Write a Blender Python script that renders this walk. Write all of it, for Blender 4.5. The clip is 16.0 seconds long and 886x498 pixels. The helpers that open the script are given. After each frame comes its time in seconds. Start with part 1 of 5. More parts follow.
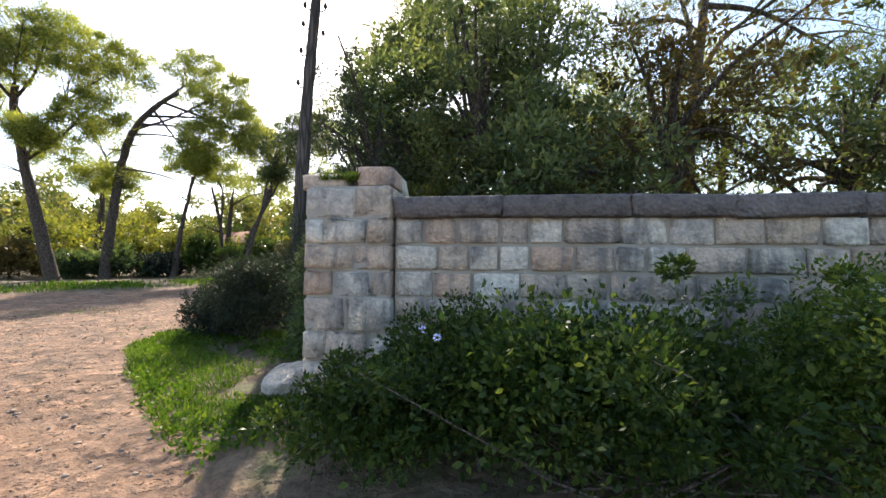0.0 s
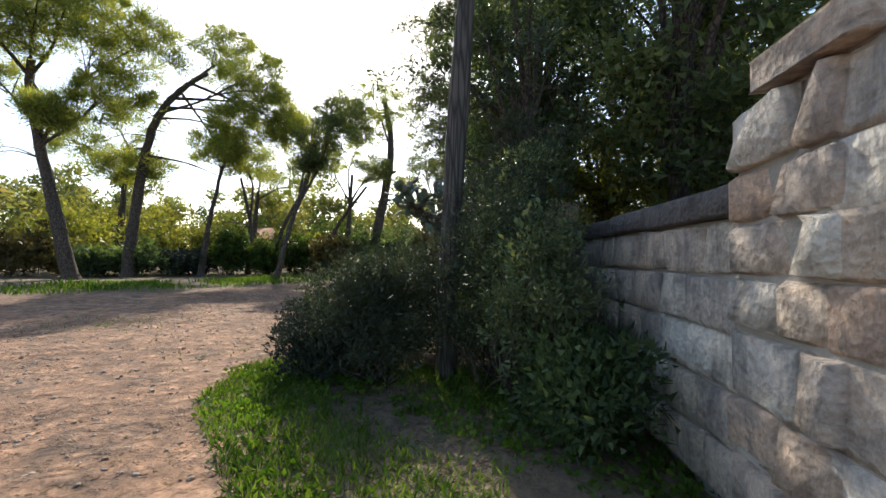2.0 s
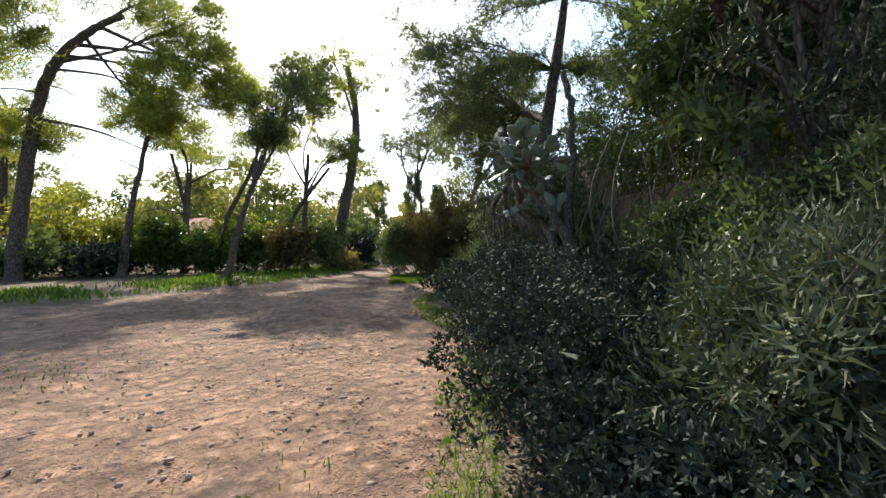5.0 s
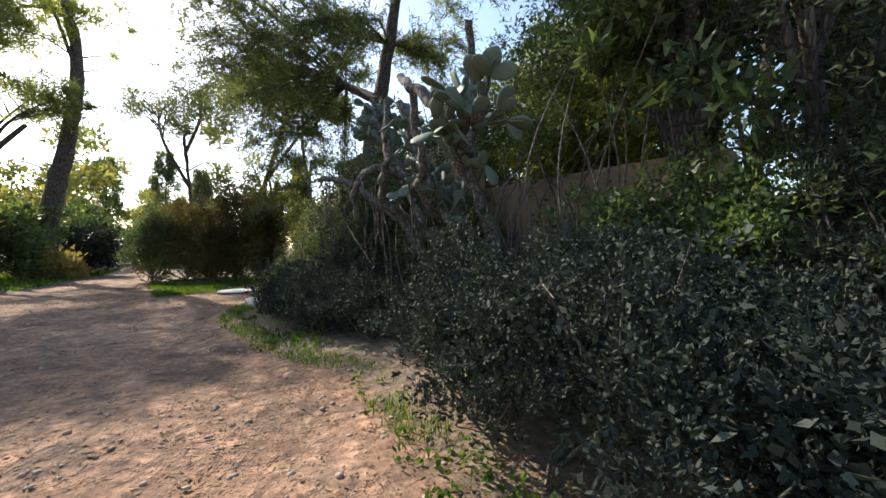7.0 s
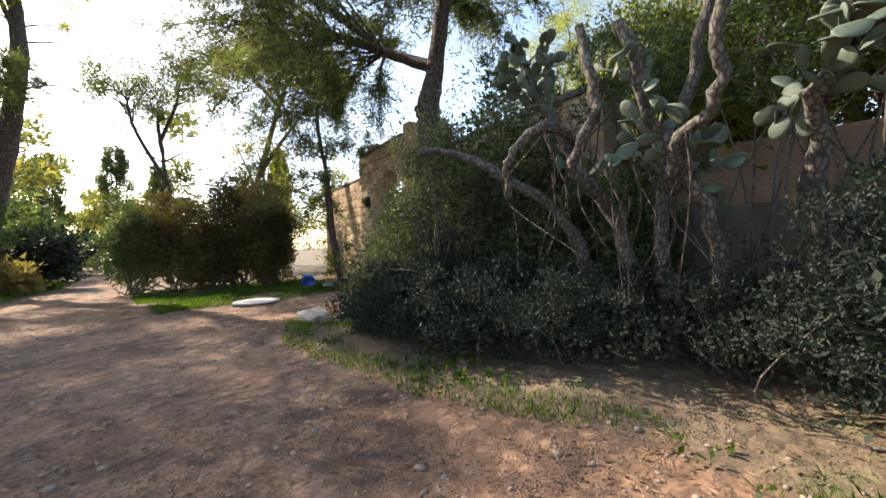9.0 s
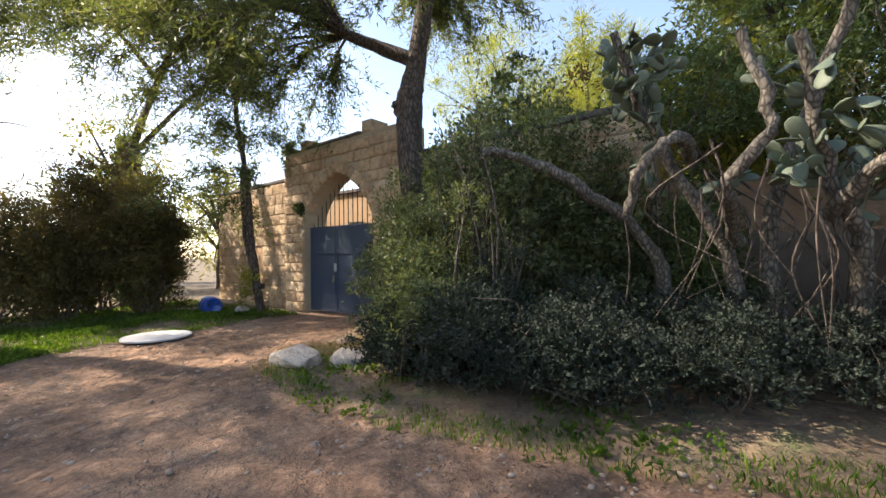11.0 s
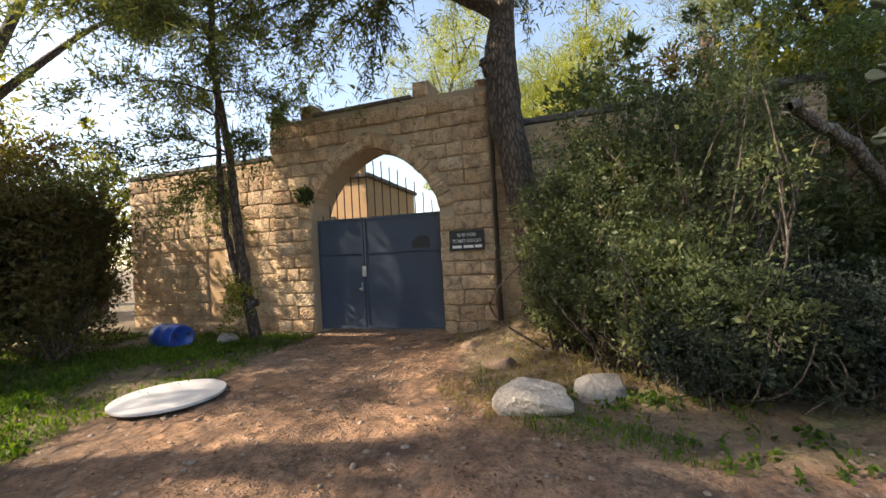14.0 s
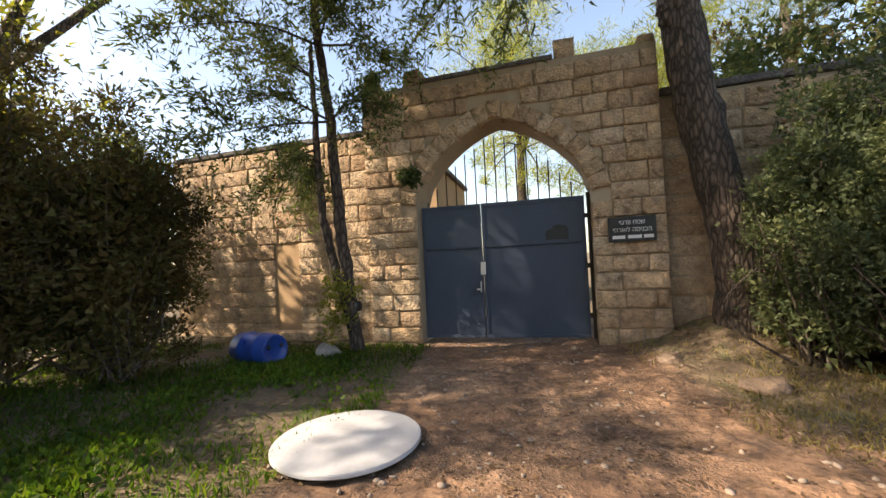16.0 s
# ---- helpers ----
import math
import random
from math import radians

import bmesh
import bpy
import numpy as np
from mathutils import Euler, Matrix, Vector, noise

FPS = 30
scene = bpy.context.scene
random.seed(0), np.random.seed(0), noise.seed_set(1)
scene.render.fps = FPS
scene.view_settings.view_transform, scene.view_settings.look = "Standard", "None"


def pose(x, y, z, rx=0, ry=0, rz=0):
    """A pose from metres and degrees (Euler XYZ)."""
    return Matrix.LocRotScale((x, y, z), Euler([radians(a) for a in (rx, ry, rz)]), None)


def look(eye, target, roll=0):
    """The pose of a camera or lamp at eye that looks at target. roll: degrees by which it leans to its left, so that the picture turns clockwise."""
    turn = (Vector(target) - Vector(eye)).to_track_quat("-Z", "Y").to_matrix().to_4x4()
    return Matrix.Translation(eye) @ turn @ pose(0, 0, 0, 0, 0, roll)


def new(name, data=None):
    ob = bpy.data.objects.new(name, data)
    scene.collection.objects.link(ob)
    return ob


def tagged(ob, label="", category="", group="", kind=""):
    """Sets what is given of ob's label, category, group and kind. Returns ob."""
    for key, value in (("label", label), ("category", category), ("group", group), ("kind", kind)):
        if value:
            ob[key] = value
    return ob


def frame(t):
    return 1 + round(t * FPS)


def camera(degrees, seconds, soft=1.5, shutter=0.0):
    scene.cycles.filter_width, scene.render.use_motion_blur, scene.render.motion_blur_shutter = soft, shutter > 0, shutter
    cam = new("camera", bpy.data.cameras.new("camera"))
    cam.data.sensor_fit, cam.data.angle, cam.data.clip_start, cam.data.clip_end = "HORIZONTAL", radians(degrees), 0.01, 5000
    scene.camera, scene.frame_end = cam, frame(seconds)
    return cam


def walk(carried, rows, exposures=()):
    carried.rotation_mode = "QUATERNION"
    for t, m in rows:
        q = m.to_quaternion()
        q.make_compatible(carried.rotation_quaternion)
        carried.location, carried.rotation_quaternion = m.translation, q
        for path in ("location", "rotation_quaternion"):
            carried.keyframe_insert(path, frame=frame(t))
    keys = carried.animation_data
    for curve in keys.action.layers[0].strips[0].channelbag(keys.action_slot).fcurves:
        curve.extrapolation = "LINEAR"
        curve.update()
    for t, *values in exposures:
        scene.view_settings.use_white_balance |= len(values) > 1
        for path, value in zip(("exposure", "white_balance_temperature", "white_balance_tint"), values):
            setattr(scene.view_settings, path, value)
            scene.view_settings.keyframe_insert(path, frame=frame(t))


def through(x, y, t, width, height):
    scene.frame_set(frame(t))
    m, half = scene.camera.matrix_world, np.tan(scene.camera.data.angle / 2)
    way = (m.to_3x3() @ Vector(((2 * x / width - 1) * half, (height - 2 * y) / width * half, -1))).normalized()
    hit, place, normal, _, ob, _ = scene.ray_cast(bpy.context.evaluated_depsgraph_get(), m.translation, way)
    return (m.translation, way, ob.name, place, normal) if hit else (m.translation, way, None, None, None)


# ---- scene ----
cam = camera(95.0, 16.0)
PATH = [
    (0, (0.136, 2.429, 1.48), (-0.107, 4.414, 1.522), 0.5),
    (0.5, (-0.749, 3.082, 1.458), (-1.066, 5.056, 1.493), 0.6),
    (1, (-1.494, 3.672, 1.444), (-1.806, 5.647, 1.483), 0.8),
    (1.5, (-2.191, 4.244, 1.431), (-2.491, 6.221, 1.476), 1.1),
    (2, (-2.817, 4.828, 1.416), (-3.107, 6.806, 1.456), 1.0),
    (2.5, (-3.425, 5.377, 1.411), (-3.703, 7.358, 1.443), 1.0),
    (3, (-4.017, 5.888, 1.413), (-4.247, 7.874, 1.456), 1.1),
    (3.5, (-4.589, 6.365, 1.42), (-4.753, 8.357, 1.464), 0.3),
    (3.7, (-4.779, 6.545, 1.42), (-4.936, 8.538, 1.447), -0.4),
    (5.8, (-6.244, 8.396, 1.333), (-5.871, 10.361, 1.324), 0.8),
    (6, (-6.352, 8.593, 1.33), (-5.844, 10.528, 1.325), 0.8),
    (6.5, (-6.588, 9.171, 1.331), (-5.752, 10.988, 1.331), 0.6),
    (7, (-6.8, 9.885, 1.329), (-5.753, 11.589, 1.318), -0.3),
    (7.5, (-7.064, 10.655, 1.309), (-5.948, 12.314, 1.289), -1.4),
    (8, (-7.373, 11.433, 1.295), (-6.23, 13.074, 1.275), -1.9),
    (8.5, (-7.701, 12.162, 1.286), (-6.538, 13.788, 1.264), -2.0),
    (9, (-8.011, 12.765, 1.293), (-6.808, 14.363, 1.266), -2.1),
    (9.2, (-8.125, 13.0, 1.296), (-6.891, 14.574, 1.262), -2.4),
    (11.3, (-9.003, 15.751, 1.431), (-7.29, 16.782, 1.471), -1.0),
    (11.5, (-9.061, 16.054, 1.434), (-7.323, 17.042, 1.477), -1.3),
    (12, (-9.191, 16.845, 1.429), (-7.42, 17.774, 1.462), -1.8),
    (12.5, (-9.316, 17.613, 1.427), (-7.496, 18.441, 1.455), -2.5),
    (13, (-9.347, 18.333, 1.43), (-7.474, 19.034, 1.455), -3.2),
    (13.5, (-9.269, 18.997, 1.422), (-7.356, 19.58, 1.445), -2.9),
    (14, (-9.165, 19.657, 1.394), (-7.23, 20.165, 1.418), -3.0),
    (14.5, (-9.042, 20.267, 1.359), (-7.093, 20.711, 1.391), -2.9),
    (15, (-8.864, 20.907, 1.33), (-6.905, 21.306, 1.37), -2.8),
    (15.5, (-8.673, 21.592, 1.313), (-6.708, 21.965, 1.357), -3.0),
    (16, (-8.467, 22.281, 1.307), (-6.517, 22.722, 1.36), -2.8),
]
walk(cam, [(t, look(eye, target, roll)) for t, eye, target, roll in PATH], [(0, 1.25, 6500, 10), (0.5, 0.85, 6400, 9), (1.5, 0.78, 6400, 8), (2.5, 0.88, 6400, 8), (3.5, 1.0, 6400, 8), (6.5, 1.05, 6300, 10), (8, 1.35, 6800, 11), (9, 1.4, 6900, 12), (11.5, 1.55, 7000, 14), (13.5, 1.45, 7400, 13), (16, 1.4, 7600, 14)])

# world, sun, exposure
SUN_AZ, SUN_EL = radians(-20), radians(37)
world = bpy.data.worlds.new("sky")
world.use_nodes = True
scene.world = world
wn = world.node_tree
sky = wn.nodes.new("ShaderNodeTexSky")
sky.sky_type = "NISHITA"
sky.sun_disc = False
sky.sun_elevation = SUN_EL
sky.sun_rotation = SUN_AZ
sky.air_density, sky.dust_density, sky.ozone_density = 1.0, 1.2, 0.8
wn.nodes["Background"].inputs["Strength"].default_value = 0.15
wn.links.new(sky.outputs[0], wn.nodes["Background"].inputs["Color"])
sun_data = bpy.data.lights.new("sun", "SUN")
sun_data.energy, sun_data.angle, sun_data.color = 4.4, radians(0.6), (1.0, 0.9, 0.76)
sun = new("sun", sun_data)
sun.matrix_world = look(Vector((math.sin(SUN_AZ) * math.cos(SUN_EL), math.cos(SUN_AZ) * math.cos(SUN_EL), math.sin(SUN_EL))) * 60, (0, 0, 0))

# ---- materials ----


def material(name, rough=0.8):
    m = bpy.data.materials.new(name)
    m.use_nodes = True
    b = m.node_tree.nodes["Principled BSDF"]
    b.inputs["Roughness"].default_value = rough
    return m, m.node_tree, b


def link(nt, a, b):
    nt.links.new(a, b)


def coords(nt, scale=(1, 1, 1), space="Object"):
    tc = nt.nodes.new("ShaderNodeTexCoord")
    mp = nt.nodes.new("ShaderNodeMapping")
    mp.inputs["Scale"].default_value = scale
    link(nt, tc.outputs[space], mp.inputs["Vector"])
    return mp.outputs["Vector"]


def world_coords(nt, scale=(1, 1, 1)):
    g = nt.nodes.new("ShaderNodeNewGeometry")
    mp = nt.nodes.new("ShaderNodeMapping")
    mp.inputs["Scale"].default_value = scale
    link(nt, g.outputs["Position"], mp.inputs["Vector"])
    return mp.outputs["Vector"]


def noise_node(nt, vec, scale, detail=6, rough=0.6, dist=0.0):
    n = nt.nodes.new("ShaderNodeTexNoise")
    n.inputs["Scale"].default_value = scale
    n.inputs["Detail"].default_value = detail
    n.inputs["Roughness"].default_value = rough
    n.inputs["Distortion"].default_value = dist
    link(nt, vec, n.inputs["Vector"])
    return n.outputs["Fac"]


def noise_colour(nt, vec, scale):
    n = nt.nodes.new("ShaderNodeTexNoise")
    n.inputs["Scale"].default_value = scale
    link(nt, vec, n.inputs["Vector"])
    return n.outputs["Color"]


def ramp(nt, fac, stops):
    r = nt.nodes.new("ShaderNodeValToRGB")
    el = r.color_ramp.elements
    while len(el) < len(stops):
        el.new(0.5)
    for e, (p, c) in zip(el, stops):
        e.position, e.color = p, (*c, 1) if len(c) == 3 else c
    link(nt, fac, r.inputs["Fac"])
    return r.outputs["Color"]


def mix(nt, fac, a, b, kind="MIX"):
    m = nt.nodes.new("ShaderNodeMix")
    m.data_type, m.blend_type = "RGBA", kind
    for s, v in ((m.inputs[0], fac), (m.inputs[6], a), (m.inputs[7], b)):
        if hasattr(v, "links"):
            link(nt, v, s)
        elif isinstance(v, tuple):
            s.default_value = (*v, 1)
        else:
            s.default_value = v
    return m.outputs[2]


def bump(nt, b, height, strength=0.5, distance=0.02):
    n = nt.nodes.new("ShaderNodeBump")
    n.inputs["Strength"].default_value = strength
    n.inputs["Distance"].default_value = distance
    link(nt, height, n.inputs["Height"])
    link(nt, n.outputs["Normal"], b.inputs["Normal"])


def leaf_material(name, a, b, c, through=0.35, rough=0.45, patch=1.2):
    """Leaves: a tone to each leaf, noise patches whose dark parts stand in for shaded gaps, light passing through."""
    m, nt, p = material(name, rough)
    g = nt.nodes.new("ShaderNodeNewGeometry")
    tone = ramp(nt, g.outputs["Random Per Island"], [(0.0, a), (0.55, b), (1.0, c)])
    # shade of gaps between clumps put into the colour, as noise
    patches = ramp(nt, noise_node(nt, world_coords(nt), patch, 3), [(0.35, (0.5, 0.53, 0.52)), (0.65, (1.3, 1.24, 1.08))])
    col = mix(nt, 1.0, tone, patches, "MULTIPLY")
    link(nt, col, p.inputs["Base Color"])
    p.inputs["Specular IOR Level"].default_value = 0.2
    t = nt.nodes.new("ShaderNodeBsdfTranslucent")
    warm = mix(nt, 1.0, col, (1.5, 1.45, 0.7), "MULTIPLY")
    link(nt, warm, t.inputs["Color"])
    s = nt.nodes.new("ShaderNodeMixShader")
    s.inputs[0].default_value = through
    link(nt, p.outputs[0], s.inputs[1])
    link(nt, t.outputs[0], s.inputs[2])
    link(nt, s.outputs[0], nt.nodes["Material Output"].inputs["Surface"])
    return m


def bark_material(name, a, b, scale=9, stretch=0.22, depth=0.03):
    m, nt, p = material(name, 0.9)
    v = coords(nt, (1, 1, stretch))
    n = noise_node(nt, v, scale, 8, 0.65, 0.8)
    vo = nt.nodes.new("ShaderNodeTexVoronoi")
    vo.feature = "DISTANCE_TO_EDGE"
    vo.inputs["Scale"].default_value = scale * 1.6
    link(nt, v, vo.inputs["Vector"])
    crack = ramp(nt, vo.outputs["Distance"], [(0.0, (0.25, 0.25, 0.25)), (0.25, (1, 1, 1))])
    col = mix(nt, 1.0, ramp(nt, n, [(0.3, a), (0.7, b)]), crack, "MULTIPLY")
    link(nt, col, p.inputs["Base Color"])
    bump(nt, p, mix(nt, 0.5, n, crack), 0.9, depth)
    return m


def stone_material(name, tones, stain, stain_low=0.48, scale=1.0, grey=0.5, relief=0.85):
    """Limestone: a tone to each block, veins, pits and grey lichen stains."""
    m, nt, p = material(name, 0.9)
    oi = nt.nodes.new("ShaderNodeObjectInfo")
    w = world_coords(nt)
    base = ramp(nt, oi.outputs["Random"], [(i / (len(tones) - 1), c) for i, c in enumerate(tones)])
    fine = noise_node(nt, w, 38 * scale, 8, 0.7)
    mid = noise_node(nt, w, 7 * scale, 7, 0.62, 0.6)
    big = noise_node(nt, w, 1.7 * scale, 5, 0.6)
    col = mix(nt, 1.0, base, ramp(nt, mid, [(0.28, (0.48, 0.45, 0.44)), (0.5, (1, 1, 1)), (0.72, (1.28, 1.2, 1.1))]), "MULTIPLY")
    col = mix(nt, 1.0, col, ramp(nt, fine, [(0.3, (0.72, 0.7, 0.68)), (0.6, (1.08, 1.08, 1.08))]), "MULTIPLY")
    streak = noise_node(nt, world_coords(nt, (7, 7, 1.3)), 1.0, 6, 0.65, 0.4)
    mask = ramp(nt, mix(nt, 0.5, streak, big), [(stain_low, (0, 0, 0)), (stain_low + 0.14, (1, 1, 1))])
    mk = nt.nodes.new("ShaderNodeMath")
    mk.operation = "MULTIPLY"
    mk.inputs[1].default_value = grey
    link(nt, mask, mk.inputs[0])
    col = mix(nt, mk.outputs[0], col, stain)
    link(nt, col, p.inputs["Base Color"])
    vo = nt.nodes.new("ShaderNodeTexVoronoi")
    vo.inputs["Scale"].default_value = 26 * scale
    link(nt, w, vo.inputs["Vector"])
    bump(nt, p, mix(nt, 0.35, mix(nt, 0.5, mid, fine), vo.outputs["Distance"]), relief, 0.06)
    return m


def plain_material(name, a, b, scale=6, rough=0.7, metal=0.0, depth=0.004, strength=0.4):
    m, nt, p = material(name, rough)
    p.inputs["Metallic"].default_value = metal
    v = coords(nt)
    n1, n2 = noise_node(nt, v, scale, 6, 0.6), noise_node(nt, v, scale * 9, 5, 0.6)
    col = mix(nt, 0.35, ramp(nt, n1, [(0.3, a), (0.7, b)]), ramp(nt, n2, [(0.3, a), (0.7, b)]))
    link(nt, col, p.inputs["Base Color"])
    rr = ramp(nt, n1, [(0.3, (rough - 0.12,) * 3), (0.7, (min(1, rough + 0.12),) * 3)])
    link(nt, rr, p.inputs["Roughness"])
    bump(nt, p, n2, strength, depth)
    return m


def ground_material():
    """Trodden earth with gravel and leaf litter; soil with weeds where the attribute 'road' fades."""
    m, nt, p = material("earth", 0.95)
    w = world_coords(nt)
    big, mid, fine = noise_node(nt, w, 0.35, 5), noise_node(nt, w, 2.6, 7, 0.65), noise_node(nt, w, 24, 8, 0.7)
    dirt = ramp(nt, big, [(0.32, (0.25, 0.155, 0.10)), (0.5, (0.35, 0.21, 0.13)), (0.68, (0.36, 0.25, 0.175))])
    dirt = mix(nt, 1.0, dirt, ramp(nt, mid, [(0.3, (0.5, 0.47, 0.46)), (0.52, (1, 1, 1)), (0.72, (1.35, 1.27, 1.18))]), "MULTIPLY")
    humus = noise_node(nt, w, 1.1, 8, 0.75, 1.2)
    dirt = mix(nt, ramp(nt, humus, [(0.5, (0, 0, 0)), (0.62, (0.75, 0.75, 0.75))]), dirt, (0.10, 0.07, 0.052))
    dirt = mix(nt, 1.0, dirt, ramp(nt, fine, [(0.3, (0.5, 0.48, 0.48)), (0.65, (1.3, 1.3, 1.3))]), "MULTIPLY")
    vo = nt.nodes.new("ShaderNodeTexVoronoi")
    vo.inputs["Scale"].default_value = 34
    link(nt, w, vo.inputs["Vector"])
    gravel = ramp(nt, vo.outputs["Distance"], [(0.0, (1, 1, 1)), (0.42, (0, 0, 0))])
    where = ramp(nt, mix(nt, 0.5, mid, noise_node(nt, w, 0.8, 4)), [(0.44, (0, 0, 0)), (0.6, (0.75, 0.75, 0.75))])
    gm = mix(nt, 1.0, gravel, where, "MULTIPLY")
    dirt = mix(nt, gm, dirt, mix(nt, noise_node(nt, w, 90, 2), (0.16, 0.13, 0.11), (0.38, 0.33, 0.29)))
    lump = nt.nodes.new("ShaderNodeTexVoronoi")
    lump.inputs["Scale"].default_value = 6.5
    link(nt, mix(nt, 0.12, w, noise_colour(nt, w, 4)), lump.inputs["Vector"])
    # crevice shade painted in: earth darker between lumps, lighter on top
    dirt = mix(nt, 1.0, dirt, ramp(nt, lump.outputs["Distance"], [(0.1, (1.1, 1.08, 1.06)), (0.6, (0.72, 0.7, 0.68))]), "MULTIPLY")
    soil = ramp(nt, mid, [(0.3, (0.11, 0.08, 0.055)), (0.5, (0.19, 0.135, 0.085)), (0.7, (0.10, 0.125, 0.045))])
    soil = mix(nt, 1.0, soil, ramp(nt, fine, [(0.3, (0.6, 0.6, 0.6)), (0.7, (1.3, 1.3, 1.3))]), "MULTIPLY")
    at = nt.nodes.new("ShaderNodeAttribute")
    at.attribute_name = "road"
    edge = mix(nt, 0.45, at.outputs["Fac"], mid)
    col = mix(nt, ramp(nt, edge, [(0.38, (0, 0, 0)), (0.55, (1, 1, 1))]), soil, dirt)
    link(nt, col, p.inputs["Base Color"])
    sunk = ramp(nt, lump.outputs["Distance"], [(0.05, (1, 1, 1)), (0.6, (0, 0, 0))])
    bump(nt, p, mix(nt, 0.3, mix(nt, 0.5, mix(nt, 0.5, mid, fine), gm), sunk), 1.0, 0.12)
    return m


M_GROUND = ground_material()
M_STONE = stone_material("weathered_limestone", [(0.46, 0.33, 0.25), (0.62, 0.55, 0.46), (0.55, 0.39, 0.29), (0.72, 0.68, 0.60), (0.46, 0.40, 0.35), (0.62, 0.50, 0.40)], (0.15, 0.142, 0.14), 0.47, 1.0, 0.85)
M_GATE_STONE = stone_material("sandstone", [(0.47, 0.33, 0.20), (0.56, 0.41, 0.27), (0.42, 0.28, 0.175), (0.6, 0.46, 0.32), (0.51, 0.35, 0.215)], (0.20, 0.165, 0.13), 0.55, 1.0, 0.5)
M_MORTAR = plain_material("mortar", (0.30, 0.27, 0.23), (0.42, 0.38, 0.33), 5, 0.95, 0, 0.012, 0.7)
M_GATE_MORTAR = plain_material("sandy_mortar", (0.36, 0.28, 0.19), (0.48, 0.38, 0.27), 5, 0.95, 0, 0.012, 0.7)
M_CAP = stone_material("dark_coping", [(0.13, 0.115, 0.11), (0.17, 0.15, 0.145), (0.11, 0.10, 0.095)], (0.36, 0.36, 0.36), 0.56, 1.0, 0.7)
M_EARTHWALL = plain_material("earthen_render", (0.22, 0.14, 0.09), (0.34, 0.23, 0.15), 3, 0.95, 0, 0.03, 0.7)
M_ROCK = stone_material("boulder", [(0.5, 0.44, 0.37), (0.56, 0.5, 0.43)], (0.22, 0.19, 0.16), 0.52, 1.0, 0.55, 0.8)
M_BROWNROCK = stone_material("earthy_rock", [(0.19, 0.13, 0.09), (0.24, 0.17, 0.12)], (0.15, 0.12, 0.10), 0.5, 1.0, 0.5, 0.6)
M_GREYROCK = stone_material("grey_rock", [(0.3, 0.28, 0.26), (0.38, 0.35, 0.32)], (0.16, 0.15, 0.14), 0.5, 1.0, 0.5, 0.5)
M_PEBBLE = plain_material("pebble", (0.22, 0.16, 0.12), (0.36, 0.29, 0.23), 4, 0.9)
M_STEEL = plain_material("blue_grey_paint", (0.035, 0.052, 0.085), (0.055, 0.075, 0.115), 2.2, 0.5, 0, 0.002, 0.3)
M_IRON = plain_material("dark_iron", (0.03, 0.028, 0.026), (0.06, 0.045, 0.035), 10, 0.6, 0.4)
M_CHROME = plain_material("worn_steel", (0.55, 0.55, 0.55), (0.7, 0.7, 0.7), 12, 0.4, 0.8)
M_BLACK = plain_material("black_plate", (0.012, 0.012, 0.014), (0.025, 0.025, 0.027), 8, 0.35)
M_WHITE = plain_material("white_board", (0.42, 0.42, 0.44), (0.62, 0.62, 0.63), 2.5, 0.5, 0, 0.002, 0.2)
M_LETTER = plain_material("white_lettering", (0.75, 0.75, 0.72), (0.8, 0.8, 0.78), 8, 0.5)
M_BLUE = plain_material("blue_plastic", (0.012, 0.05, 0.28), (0.02, 0.08, 0.36), 4, 0.35, 0, 0.002, 0.2)
M_POLE = bark_material("weathered_pole", (0.06, 0.05, 0.045), (0.14, 0.12, 0.10), 12, 0.08, 0.012)
M_BARK = bark_material("pine_bark", (0.075, 0.055, 0.045), (0.19, 0.145, 0.115), 11, 0.3, 0.05)
M_BARK_GREY = bark_material("grey_bark", (0.10, 0.09, 0.08), (0.22, 0.20, 0.18), 14, 0.25, 0.02)
M_TWIG = bark_material("dry_twig", (0.10, 0.078, 0.062), (0.23, 0.19, 0.155), 20, 0.3, 0.004)
M_CACTUS_TRUNK = bark_material("cactus_trunk", (0.10, 0.085, 0.07), (0.23, 0.205, 0.17), 14, 0.5, 0.015)
M_CACTUS = plain_material("cactus_pad", (0.075, 0.105, 0.07), (0.125, 0.155, 0.11), 7, 0.6, 0, 0.004, 0.4)
M_PINE = leaf_material("pine_needles", (0.15, 0.19, 0.06), (0.26, 0.30, 0.09), (0.38, 0.39, 0.12), 0.55, 0.5, 0.35)
M_PINE_DARK = leaf_material("dark_pine_needles", (0.075, 0.106, 0.0525), (0.125, 0.163, 0.075), (0.2, 0.213, 0.1), 0.45, 0.5, 0.5)
M_LEAF_DARK = leaf_material("dark_evergreen_leaves", (0.056, 0.0924, 0.0476), (0.101, 0.151, 0.07), (0.175, 0.231, 0.101), 0.35, 0.4, 0.6)
M_TREE = leaf_material("tree_leaves", (0.075, 0.105, 0.06), (0.128, 0.165, 0.0825), (0.21, 0.24, 0.112), 0.5, 0.45, 0.5)
M_WOODS = leaf_material("woodland_leaves", (0.09, 0.13, 0.05), (0.18, 0.20, 0.08), (0.25, 0.21, 0.10), 0.5, 0.6, 0.12)
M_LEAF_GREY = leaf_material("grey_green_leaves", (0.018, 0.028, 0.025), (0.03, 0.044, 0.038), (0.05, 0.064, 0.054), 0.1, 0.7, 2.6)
M_JUNIPER = leaf_material("juniper_needles", (0.028, 0.042, 0.028), (0.0532, 0.0728, 0.0476), (0.098, 0.112, 0.07), 0.15, 0.6, 0.9)
